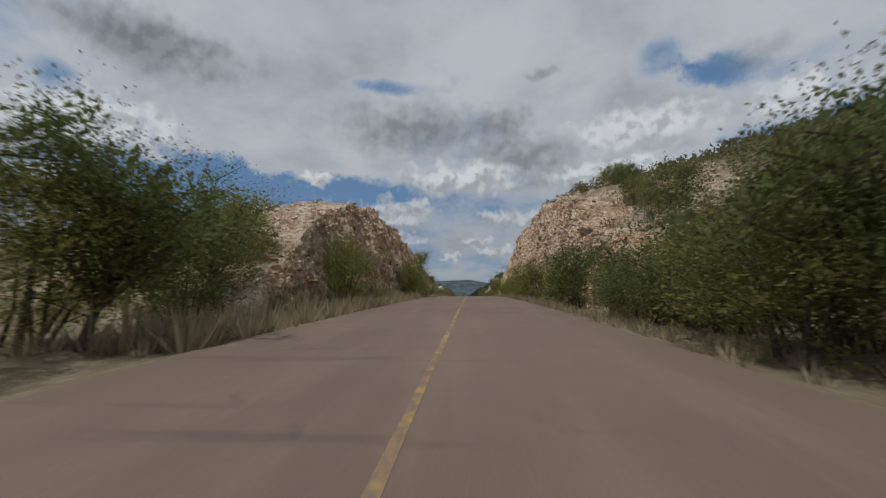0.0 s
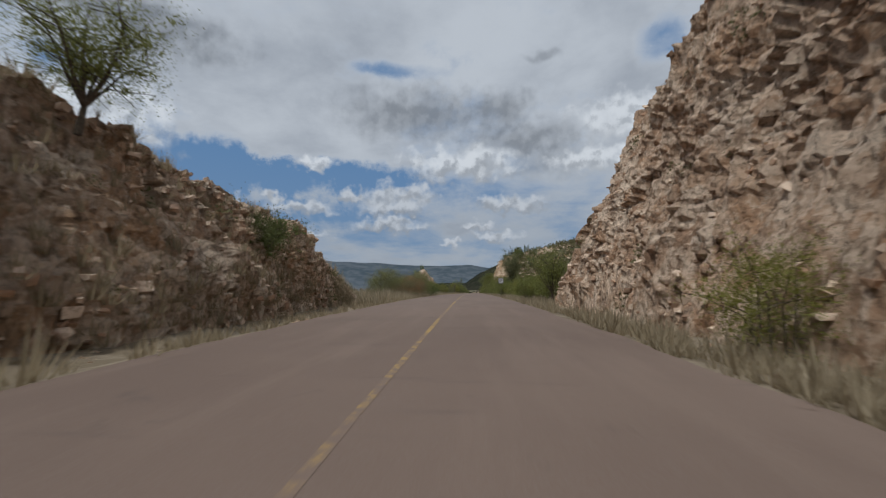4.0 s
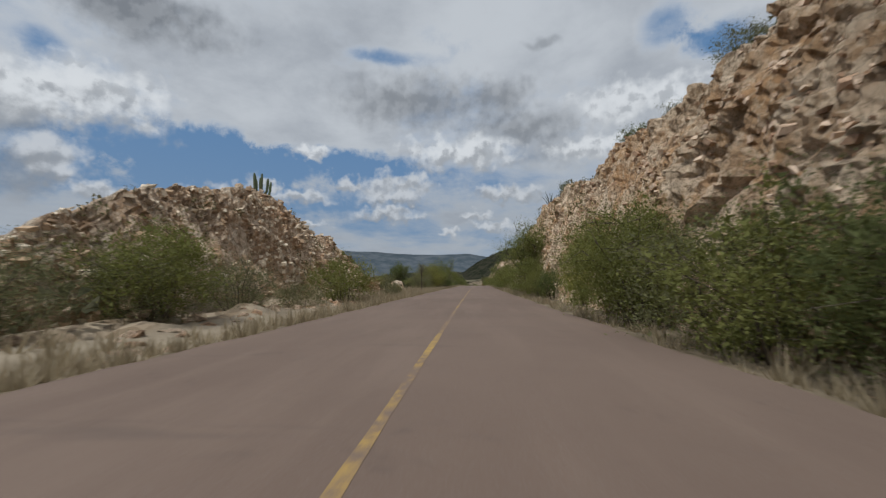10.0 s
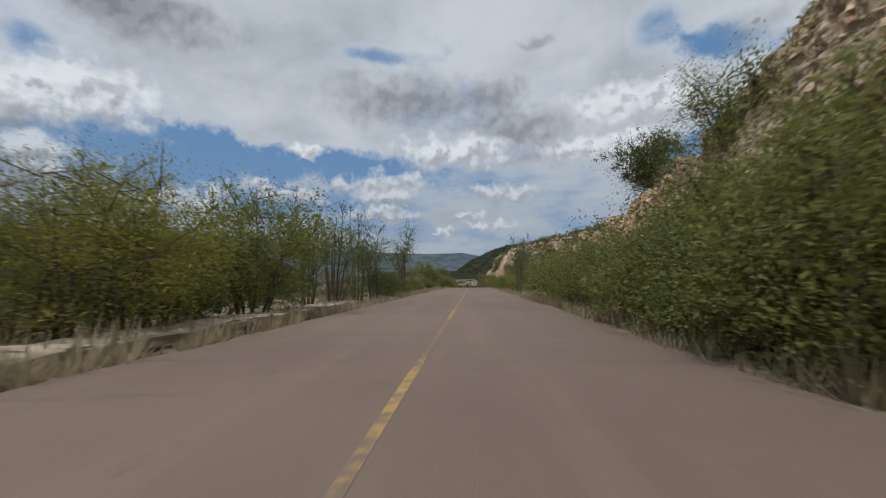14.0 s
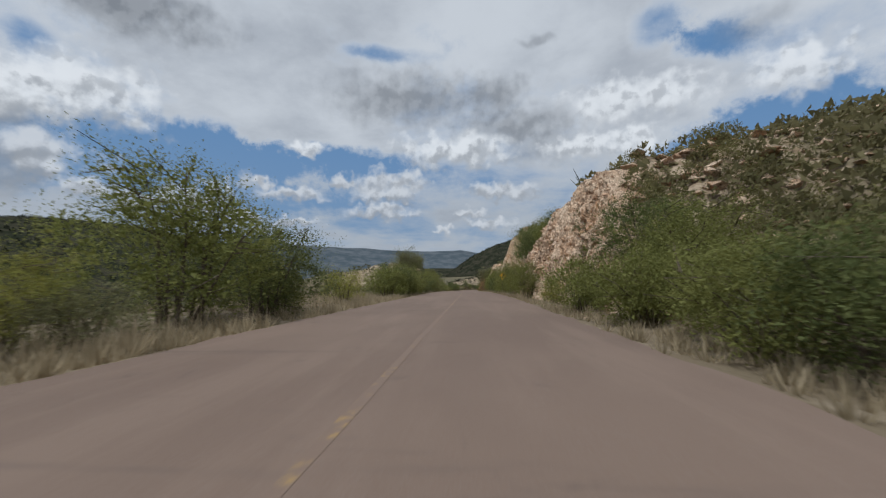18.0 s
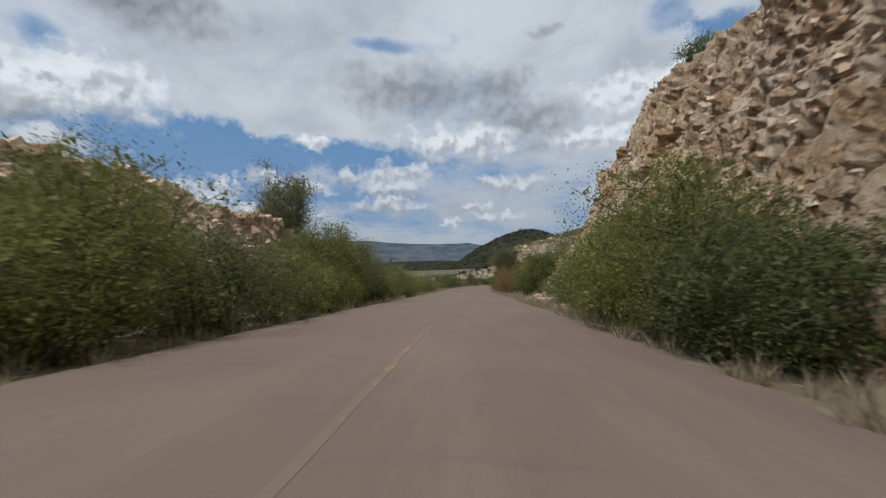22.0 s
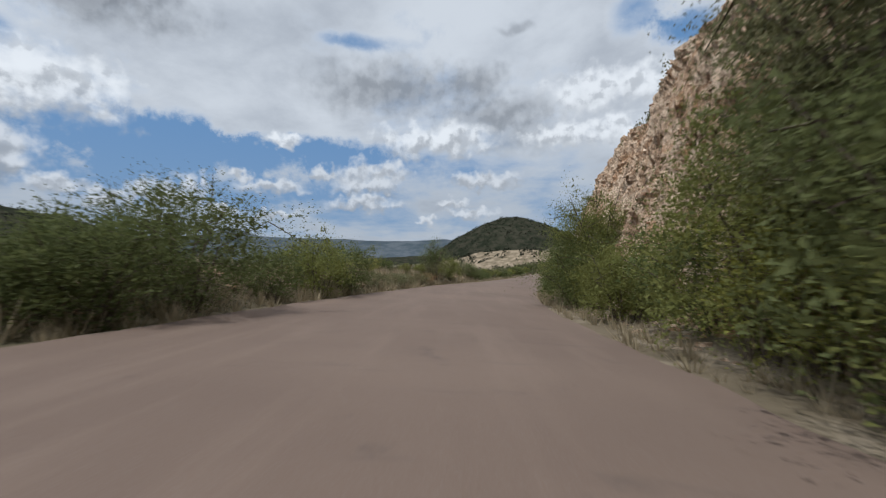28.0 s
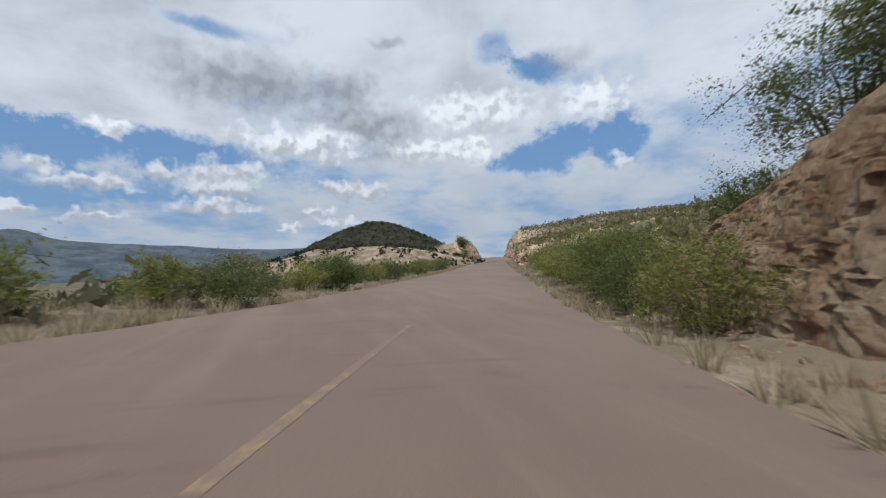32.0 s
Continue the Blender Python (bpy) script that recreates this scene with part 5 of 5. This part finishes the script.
clumps("hillside_scrub", M["hillscrub"], np.concatenate([
    scatter(4000, 85, 160, 15, 55, 0.4, 1.5, 11), scatter(3000, 255, 312, 15, 55, 0.4, 1.5, 12), scatter(2300, 395, 446, 15, 55, 0.4, 1.6, 13), scatter(2400, 525, 760, 9, 80, 0.6, 2.0, 14),
    scatter(1700, 5, 100, 22, 45, 0.4, 1.4, 15), scatter(2400, 395, 560, 38, 130, 0.6, 2.0, 93), scatter(1200, 85, 310, 50, 120, 0.6, 2.0, 94), scatter(3200, -10, 560, 26, 130, 0.5, 1.8, 95), scatter(700, 150, 262, 20, 40, 0.4, 1.3, 16), scatter(1000, 300, 400, 20, 40, 0.4, 1.4, 17), scatter(2200, 436, 536, 20, 62, 0.4, 1.5, 18),
    scatter(1500, 296, 336, 11, 45, 0.4, 1.4, 97), scatter(800, 146, 170, 10, 40, 0.4, 1.3, 98), on_cut(12, 200, 0.5, 1.4, 67), on_cut(11, 160, 0.5, 1.4, 68)]),
    13, "green and grey scrub on the hillside", "scrub", 6, 0.42)
clumps("valley_scrub", M["greyscrub"], np.concatenate([scatter(7600, 95, 700, -150, -22, 0.6, 2.0, 21, 0.36), scatter(500, 0, 95, -150, -45, 0.5, 1.8, 24, 0.40), scatter(3000, 215, 640, -26, -9.0, 0.4, 1.2, 22, 0.38), scatter(700, 95, 170, -26, -9.0, 0.4, 1.2, 25, 0.38), scatter(1500, 430, 660, -50, -8, 0.6, 1.8, 23, 0.3)]), 16, "low grey-green scrub over the valley floor", "scrub", 7, 0.41)


def hill_scrub():
    """Bushes over the hills in the distance."""
    rng = np.random.default_rng(77)
    spots = []
    for k, count in ((0, 3600), (1, 2400), (3, 420), (2, 3800)):
        me = HILLS[k].data
        v = np.empty(len(me.vertices) * 3, dtype=np.float32)
        me.vertices.foreach_get("co", v)
        v = v.reshape(70, 70, 3)
        i, j = rng.uniform(6, 62, count), rng.uniform(6, 62, count)
        ii, jj = i.astype(int), j.astype(int)
        fi, fj = (i - ii)[:, None], (j - jj)[:, None]
        p = v[ii, jj] * (1 - fi) * (1 - fj) + v[ii + 1, jj] * fi * (1 - fj) + v[ii, jj + 1] * (1 - fi) * fj + v[ii + 1, jj + 1] * fi * fj
        big = (1.7, 1.7, 1.9, 1.1)[k]
        spots.append(np.concatenate([p, rng.uniform(0.5, 1.2, (count, 1)) * big], 1))
    clumps("distant_scrub", M["farscrub"], np.concatenate(spots[:3]), 14, "dark bushes over the distant hills", "scrub", 8, 0.75)
    clumps("rise_scrub", M["greyscrub"], spots[3], 22, "grey-green bushes over the low rise", "scrub", 9, 0.4)


hill_scrub()


def stones(name, mat, spots, label, seed):
    """Loose angular stones, one mesh."""
    rng = np.random.default_rng(seed)
    unit = np.array([(1, 0, 0), (-1, 0, 0), (0, 1, 0), (0, -1, 0), (0, 0, 0.8), (0, 0, -0.6), (0.6, 0.6, 0.4), (-0.6, 0.5, 0.45)], float)
    tri = np.array([(0, 6, 4), (6, 2, 4), (2, 7, 4), (7, 1, 4), (1, 3, 4), (3, 0, 4), (0, 3, 5), (3, 1, 5), (1, 2, 5), (2, 0, 5), (0, 2, 6), (1, 7, 2)])
    sp = np.asarray(spots)
    n = len(sp)
    v = unit[None] * rng.uniform(0.55, 1.25, (n, 8, 1)) + rng.normal(0, 0.1, (n, 8, 3))
    a = rng.uniform(0, 6.28, n)
    c, q = np.cos(a)[:, None], np.sin(a)[:, None]
    v = np.stack([v[..., 0] * c - v[..., 1] * q, v[..., 0] * q + v[..., 1] * c, v[..., 2] * rng.uniform(0.5, 0.9, (n, 1))], -1)
    v = v * sp[:, None, 3:4] + sp[:, None, :3]
    f = tri[None] + (np.arange(n) * 8)[:, None, None]
    return tagged(new(name, mesh_of(name, v.reshape(-1, 3), f.reshape(-1, 3), mat)), label, "stones", kind="stuff")


stones("loose_stones", M["rock"], np.concatenate([scatter(900, 10, 95, 5.6, 8.2, 0.04, 0.22, 31, 0.4), scatter(900, 148, 262, 5.6, 8.0, 0.04, 0.22, 32, 0.4), scatter(900, 303, 400, 5.6, 8.0, 0.04, 0.22, 33, 0.4),
                                                     scatter(900, 434, 536, 5.6, 8.0, 0.04, 0.25, 34, 0.4), scatter(700, 8, 95, -8.6, -5.2, 0.04, 0.2, 35, 0.4), scatter(1200, 158, 235, -13, -5.2, 0.05, 0.4, 36, 0.42), scatter(420, 454, 508, -10.5, -7.0, 0.08, 0.42, 44, 0.4)]),
       "loose pale stones fallen at the foot of the rock", 41)
stones("hillside_stones", M["rock"], np.concatenate([scatter(2200, 90, 150, 8, 60, 0.2, 0.9, 37, 0.40), scatter(2000, 258, 308, 8, 60, 0.2, 0.9, 38, 0.40), scatter(900, 398, 440, 8, 60, 0.15, 0.7, 39, 0.42), scatter(900, 530, 660, 8, 60, 0.2, 0.8, 40, 0.42), scatter(1300, 296, 334, 9, 45, 0.2, 0.8, 45), scatter(800, 146, 170, 9, 40, 0.2, 0.7, 46)]),
       "brown stones strewn over the hillside", 42)


def shards(k, count, size, mat, label, seed):
    """Angular fragments that jut from the face of a cutting, longer than thick and leaning with its beds."""
    rng = np.random.default_rng(seed)
    sp = on_cut(k, count, 0.6, 1.0, seed, 0.02, 0.86 if k != 9 else 1.0)
    # they crowd in broken stretches and leave smooth slabs between
    sp = sp[layers(sp[:, 0] * 0.5 + sp[:, 1] * 0.4, sp[:, 2] * 0.55 - sp[:, 1] * 0.15, 0.3, 3, seed) + rng.normal(0, 0.05, len(sp)) > 0.47]
    n = len(sp)
    box = np.array([(x, y, z) for x in (-1, 1) for y in (-1, 1) for z in (-1, 1)], float)
    quad = np.array([(0, 1, 3, 2), (4, 6, 7, 5), (0, 4, 5, 1), (2, 3, 7, 6), (0, 2, 6, 4), (1, 5, 7, 3)])
    dims = size * np.minimum(rng.lognormal(0, 0.45, (n, 1, 1)), 1.9) * rng.uniform(0.5, 1.2, (n, 1, 3)) * (1.05, 0.8, 0.7)
    v = box[None] * rng.uniform(0.45, 1.1, (n, 8, 1)) * dims + rng.normal(0, 0.08, (n, 8, 3)) * size
    lean, turn = rng.normal(0.35, 0.35, (n, 1)), rng.normal(0.0, 0.7, (n, 1))
    c, q = np.cos(lean), np.sin(lean)
    v = np.stack([v[..., 0], v[..., 1] * c - v[..., 2] * q, v[..., 1] * q + v[..., 2] * c], -1)
    c, q = np.cos(turn), np.sin(turn)
    v = np.stack([v[..., 0] * c - v[..., 1] * q, v[..., 0] * q + v[..., 1] * c, v[..., 2]], -1) + sp[:, None, :3]
    f = quad[None] + (np.arange(n) * 8)[:, None, None]
    return tagged(new("rock_fragments", mesh_of("rock_fragments", v.reshape(-1, 3), f.reshape(-1, 4), mat)), label, "stones", kind="stuff")


for k, count, size, mat, label in ((1, 4600, 0.09, "shard", "pale brown angular fragments jutting from the rock face"), (2, 2400, 0.10, "shard", "tan angular blocks on the low rock face"),
                                   (3, 4600, 0.09, "shard", "pale broken fragments over the high rock face"), (4, 2400, 0.10, "shard", "brown and grey fractured blocks on the rock face"),
                                   (5, 3800, 0.10, "shard", "tan angular blocks of the layered rock face"), (6, 4200, 0.088, "shard", "brown fragments along the ribbed rock face"),
                                   (8, 4400, 0.105, "shard_red", "reddish-brown ledges and blocks of the shaded rock"), (9, 3600, 0.135, "shard_white", "whitish stacked blocks of the rock outcrop"),
                                   (10, 900, 0.17, "shard", "tan blocks of the low outcrop"), (11, 900, 0.28, "shard", "tan blocks along the far road cut"), (12, 900, 0.3, "shard", "tan blocks on the far rocky slope")):
    shards(k, count, size, M[mat], label, 700 + k)

# ---- cactus, ocotillo, signs ----
def organ_pipe(s, d, h, lift, arms, seed):
    rng = np.random.default_rng(seed)
    root = new("cactus")
    for k in range(arms):
        a = 2 * math.pi * k / arms + rng.uniform(-0.3, 0.3)
        r = 0.0 if k == 0 else rng.uniform(0.4, 0.95)
        top = h * rng.uniform(0.65, 1.0)
        x, y = r * math.cos(a), r * math.sin(a)
        pts = [(x * 0.3, y * 0.3, -0.1), (x * 0.9, y * 0.9, 0.22 * top), (x, y, 0.45 * top), (x * 1.05, y * 1.05, 0.8 * top), (x * 1.08, y * 1.08, 0.96 * top), (x * 1.08, y * 1.08, top)]
        v, f = tube(pts, [0.07, 0.085, 0.09, 0.088, 0.06, 0.015], 12)
        v = [np.array(p) for p in v]
        for i, p in enumerate(v):
            if i % 2:
                c = np.array(pts[i // 12])
                v[i] = c + (p - c) * 0.8
        part("arm", mesh_of("cactus_arm", v, f, M["cactus"]), root)
    x, y, z = place(s, d, lift)
    root.matrix_basis = pose(x, y, z, 0, 0, 40 * seed)
    return tagged(root, "cluster of upright green columnar cactus stems", "cactus", "columnar cacti")


def ocotillo(s, d, h, lift, wands, seed):
    rng = np.random.default_rng(seed)
    root = new("ocotillo")
    for k in range(wands):
        a = 2 * math.pi * k / wands + rng.uniform(-0.3, 0.3)
        out = rng.uniform(0.15, 0.75) * h
        top = h * rng.uniform(0.7, 1.0)
        g = np.array([math.cos(a), math.sin(a), 0])
        pts = [np.array([0, 0, -0.1]), g * out * 0.25 + (0, 0, top * 0.35), g * out * 0.6 + (0, 0, top * 0.72), g * out + (0, 0, top)]
        v, f = tube(pts, [0.05, 0.048, 0.042, 0.02], 6)
        part("wand", mesh_of("ocotillo_wand", v, f, M["wand"]), root)
    x, y, z = place(s, d, lift)
    root.matrix_basis = pose(x, y, z)
    return tagged(root, "ocotillo with long thin bare grey-green wands", "ocotillo", "ocotillos")


def high(s, d):
    return float(land(np.array([s]), np.array([d]))[0])


organ_pipe(187.5, -14.4, 1.7, 7.3, 7, 1)
for i, (s, d, h) in enumerate([(158, 14.5, 2.6), (163, 16, 2.4), (170, 15, 2.8), (112, 20, 3.0), (121, 24, 3.2), (129, 18, 2.8), (104, 26, 3.0), (286, 22, 2.8), (421, 24, 3.4), (268, 20, 2.6)]):
    organ_pipe(s, d, h, high(s, d), 6, i + 2)
for i, (s, d, h, w) in enumerate([(172, 11.6, 3.2, 8), (326, 11.8, 3.4, 11), (344, 12.2, 3.2, 10), (222, 12.2, 2.6, 8), (289, 16, 2.8, 10), (482, -15, 3.2, 9), (513.5, -11.4, 4.6, 14)]):
    ocotillo(s, d, h, high(s, d), w, i + 50)


def slab(points, thick, mat, name):
    """A flat shape with thickness, facing south (-y)."""
    bm = bmesh.new()
    front = [bm.verts.new((x, -thick / 2, z)) for x, z in points]
    rear = [bm.verts.new((x, thick / 2, z)) for x, z in points]
    bm.faces.new(front)
    bm.faces.new(rear[::-1])
    for i in range(len(points)):
        j = (i + 1) % len(points)
        bm.faces.new((front[j], front[i], rear[i], rear[j]))
    bmesh.ops.recalc_face_normals(bm, faces=bm.faces)
    return bm_mesh(name, bm, mat)


def round_square(w, r, turn=0.0, n=5):
    pts = []
    for cx, cz, a0 in ((1, 1, 0), (-1, 1, 90), (-1, -1, 180), (1, -1, 270)):
        for k in range(n):
            a = radians(a0 + 90 * k / (n - 1))
            x, z = cx * (w / 2 - r) + r * math.cos(a), cz * (w / 2 - r) + r * math.sin(a)
            c, q = math.cos(radians(turn)), math.sin(radians(turn))
            pts.append((x * c - z * q, x * q + z * c))
    return pts


def ring(r0, r1, thick, mat, name, n=36):
    bm = bmesh.new()
    loops = [[bm.verts.new((r * math.cos(2 * math.pi * k / n), y, r * math.sin(2 * math.pi * k / n))) for k in range(n)] for r, y in ((r0, -thick / 2), (r1, -thick / 2), (r1, thick / 2), (r0, thick / 2))]
    for a in range(4):
        b = (a + 1) % 4
        for k in range(n):
            j = (k + 1) % n
            bm.faces.new((loops[a][k], loops[a][j], loops[b][j], loops[b][k]))
    bmesh.ops.recalc_face_normals(bm, faces=bm.faces)
    return bm_mesh(name, bm, mat)


def sign_post(root, height):
    """An angle-steel post behind the plate."""
    w, t = 0.05, 0.006
    bm = bmesh.new()
    prof = [(-w / 2, 0), (w / 2, 0), (w / 2, t), (-w / 2 + t, t), (-w / 2 + t, w), (-w / 2, w)]
    lo = [bm.verts.new((x, y + 0.008, -0.3)) for x, y in prof]
    hi = [bm.verts.new((x, y + 0.008, height)) for x, y in prof]
    bm.faces.new(lo[::-1])
    bm.faces.new(hi)
    for i in range(6):
        j = (i + 1) % 6
        bm.faces.new((lo[i], lo[j], hi[j], hi[i]))
    bmesh.ops.recalc_face_normals(bm, faces=bm.faces)
    part("post", bm_mesh("post", bm, M["bark"]), root)


def at_height(ob, z, y=0.0):
    ob.location = (0, y, z)
    return ob


def no_passing_sign():
    root = new("road_sign")
    x, y, z = place(118.7, 5.1)
    root.matrix_basis = pose(x, y, z + high(118.7, 5.1), 0, 0, 14)
    sign_post(root, 2.3)
    plate = at_height(part("plate", slab(round_square(0.71, 0.05), 0.004, M["sign_plate"], "plate"), root, "sign plate coloured grey as back-lit"), 2.2)
    at_height(part("ring", ring(0.235, 0.285, 0.003, M["sign_white"], "ring"), plate, "white ring"), 0, -0.005)
    c, q = math.cos(radians(-45)), math.sin(radians(-45))
    bar = [(u * c - v * q, u * q + v * c) for u, v in ((-0.24, -0.022), (0.24, -0.022), (0.24, 0.022), (-0.24, 0.022))]
    at_height(part("slash", slab(bar, 0.003, M["sign_white"], "slash"), plate, "white diagonal bar"), 0, -0.006)
    for k, zz in enumerate((2.02, 2.38)):
        bm = bmesh.new()
        bmesh.ops.create_cone(bm, cap_ends=True, segments=8, radius1=0.012, radius2=0.010, depth=0.008, matrix=Matrix.Rotation(radians(90), 4, "X"))
        at_height(part("bolt", bm_mesh("bolt", bm, M["steel"]), plate), zz - 2.2, -0.009)
    tagged(root, "square road sign with back-lit grey plate, white ring and slash", "road sign", "road signs")


def bend_sign():
    root = new("road_sign")
    x, y, z = place(341.9, 5.2)
    root.matrix_basis = pose(x, y, z + high(341.9, 5.2), 0, 4, 21)
    sign_post(root, 2.48)
    plate = at_height(part("plate", slab(round_square(0.71, 0.05, 45), 0.004, M["sign_yellow"], "plate"), root, "orange-yellow diamond plate"), 2.42)
    arrow = [(-0.10, -0.26), (-0.02, -0.26), (-0.02, -0.06), (0.10, 0.05), (0.10, 0.14), (0.16, 0.14), (0.05, 0.28), (-0.06, 0.14), (0.01, 0.14), (0.01, 0.08), (-0.10, -0.03)]
    at_height(part("arrow", slab(arrow, 0.003, M["sign_black"], "arrow"), plate, "black bent arrow"), 0, -0.005)
    for zz in (2.11, 2.74):
        bm = bmesh.new()
        bmesh.ops.create_cone(bm, cap_ends=True, segments=8, radius1=0.012, radius2=0.010, depth=0.008, matrix=Matrix.Rotation(radians(90), 4, "X"))
        at_height(part("bolt", bm_mesh("bolt", bm, M["steel"]), plate), zz - 2.42, -0.006)
    tagged(root, "leaning orange-yellow diamond warning sign with black arrow", "road sign", "road signs")


no_passing_sign()
bend_sign()


def boulder(s, d, r, mat, label, seed):
    """An angular block with worn edges, half sunk in the ground."""
    rng = np.random.default_rng(seed)
    bm = bmesh.new()
    bmesh.ops.create_icosphere(bm, subdivisions=2, radius=1.0)
    cuts = [(Vector(rng.normal(0, 1, 3)).normalized(), rng.uniform(0.5, 0.8)) for _ in range(9)]
    for v in bm.verts:
        for nrm, k in cuts:
            over = v.co.dot(nrm) - k
            if over > 0:
                v.co -= nrm * over * 0.92
        v.co += Vector(rng.normal(0, 0.025, 3))
    bmesh.ops.scale(bm, vec=(r * rng.uniform(0.9, 1.5), r * rng.uniform(0.8, 1.2), r * rng.uniform(0.6, 0.9)), verts=bm.verts)
    ob = new("boulder", bm_mesh("boulder", bm, mat))
    x, y, z = place(s, d)
    ob.matrix_basis = pose(x, y, z + high(s, d) + r * 0.25, 0, 0, float(rng.uniform(0, 360)))
    return tagged(ob, label, "boulder", "fallen boulders")


for i, (s, d, r) in enumerate([(204, -9.0, 0.5), (208, -9.6, 0.7), (212, -10.5, 0.9), (215, -12, 1.1), (219, -13, 0.8), (223, -11.4, 0.6), (227, -12.6, 0.9), (232, -13.5, 1.0), (200, -8.2, 0.4), (178, -8.4, 0.5), (218.5, -10.6, 1.5), (221, -11.6, 1.3), (216, -9.6, 0.9)]):
    boulder(s, d, r, M["rock_white"], "whitish boulder lying on sandy ground", i + 200)
for i, (s, d, r) in enumerate([(62, 6.8, 0.4), (66, 7.0, 0.5), (158, 6.8, 0.5), (164, 7.0, 0.6), (168, 6.6, 0.4), (332, 6.9, 0.4), (336, 7.2, 0.5), (386, 6.9, 0.5), (390, 7.2, 0.6), (422, 8.0, 1.3), (425, 8.6, 1.1), (476, 6.9, 0.5), (499, 6.6, 0.6)]):
    boulder(s, d, r, M["rock"], "pale brown boulder fallen from the rock face", i + 230)


def dead_branch(s, d, size, turn, seed):
    """A fallen, forked and bleached limb."""
    rng = np.random.default_rng(seed)
    root = new("dead_branch")
    main = [np.array(p) * size for p in ((-1.0, 0, 0.05), (-0.4, 0.05, 0.3), (0.2, 0, 0.52), (0.9, -0.08, 0.7), (1.4, 0, 0.78))]
    v, f = tube(main, [0.05 * size, 0.045 * size, 0.036 * size, 0.026 * size, 0.01 * size], 7)
    limb = part("limb", mesh_of("limb", v, f, M["deadwood"]), root)
    for k in range(7):
        i = 1 + k % 3
        go = np.array([rng.uniform(-0.5, 0.5), rng.uniform(-0.5, 0.5), rng.uniform(-0.7, 0.5)]) * size
        p0 = main[i] + (main[i + 1] - main[i]) * rng.uniform(0, 1)
        v, f = tube([p0, p0 + go * 0.5 + rng.normal(0, 0.05, 3), p0 + go], [0.024 * size, 0.017 * size, 0.005 * size], 5)
        part("twig", mesh_of("twig", v, f, M["deadwood"]), limb)
    x, y, z = place(s, d)
    root.matrix_basis = pose(x, y, z + high(s, d), 0, 0, turn)
    return tagged(root, "bleached orange-brown dead branch lying by the road", "branch", "fallen branches")


dead_branch(414.6, 6.0, 1.0, 10, 1)
dead_branch(413.6, 6.6, 0.8, 80, 2)
dead_branch(416.4, 6.6, 0.9, 150, 3)

# seedlings of sorts that found no place along the road
for group_ in PLANTS.values():
    for o in group_:
        if o.matrix_basis.translation.length == 0:
            for ch in list(o.children):
                bpy.data.objects.remove(ch)
            bpy.data.objects.remove(o)


# ---- concrete ledge at the road edge ----
def concrete_ledge(s0, s1, d, width, height, length):
    """A low run of weathered concrete blocks between asphalt and sand."""
    concrete = material("weathered_concrete", m_two((0.24, 0.19, 0.135), (0.50, 0.425, 0.33), 1.6, 0.04), 0.95, 0, 0.1)
    rng = np.random.default_rng(900)
    shapes = []
    for k in range(3):
        bm = bmesh.new()
        bmesh.ops.create_cube(bm, size=1.0)
        bmesh.ops.scale(bm, vec=(width, length - 0.04, height), verts=bm.verts)
        bmesh.ops.subdivide_edges(bm, edges=[e for e in bm.edges if abs(e.verts[0].co.y - e.verts[1].co.y) > 0.5], cuts=5)
        bmesh.ops.bevel(bm, geom=[e for e in bm.edges if e.is_manifold and e.calc_face_angle(0) > 1.0], offset=0.035, segments=2, affect="EDGES", profile=0.6)
        for v in bm.verts:
            v.co += Vector(rng.normal(0, 0.022, 3))
        shapes.append(bm_mesh("ledge_block", bm, concrete))
    root = new("kerb")
    i = 0
    for s in np.arange(s0 + length / 2, s1, length):
        x, y, z = place(s, d)
        ob = part("block", shapes[i % 3], root)
        ob.matrix_basis = pose(x, y, z - 0.08 + height / 2 - 0.03 + float(rng.uniform(-0.03, 0.02)), float(rng.normal(0, 0.4)), float(rng.normal(0, 0.8)), -math.degrees(float(heading(s))) + float(rng.normal(0, 0.5)))
        i += 1
    tagged(root, "low weathered concrete ledge along the asphalt edge", "kerb", kind="structure")


concrete_ledge(213, 247, -6.3, 1.3, 0.22, 3.4)
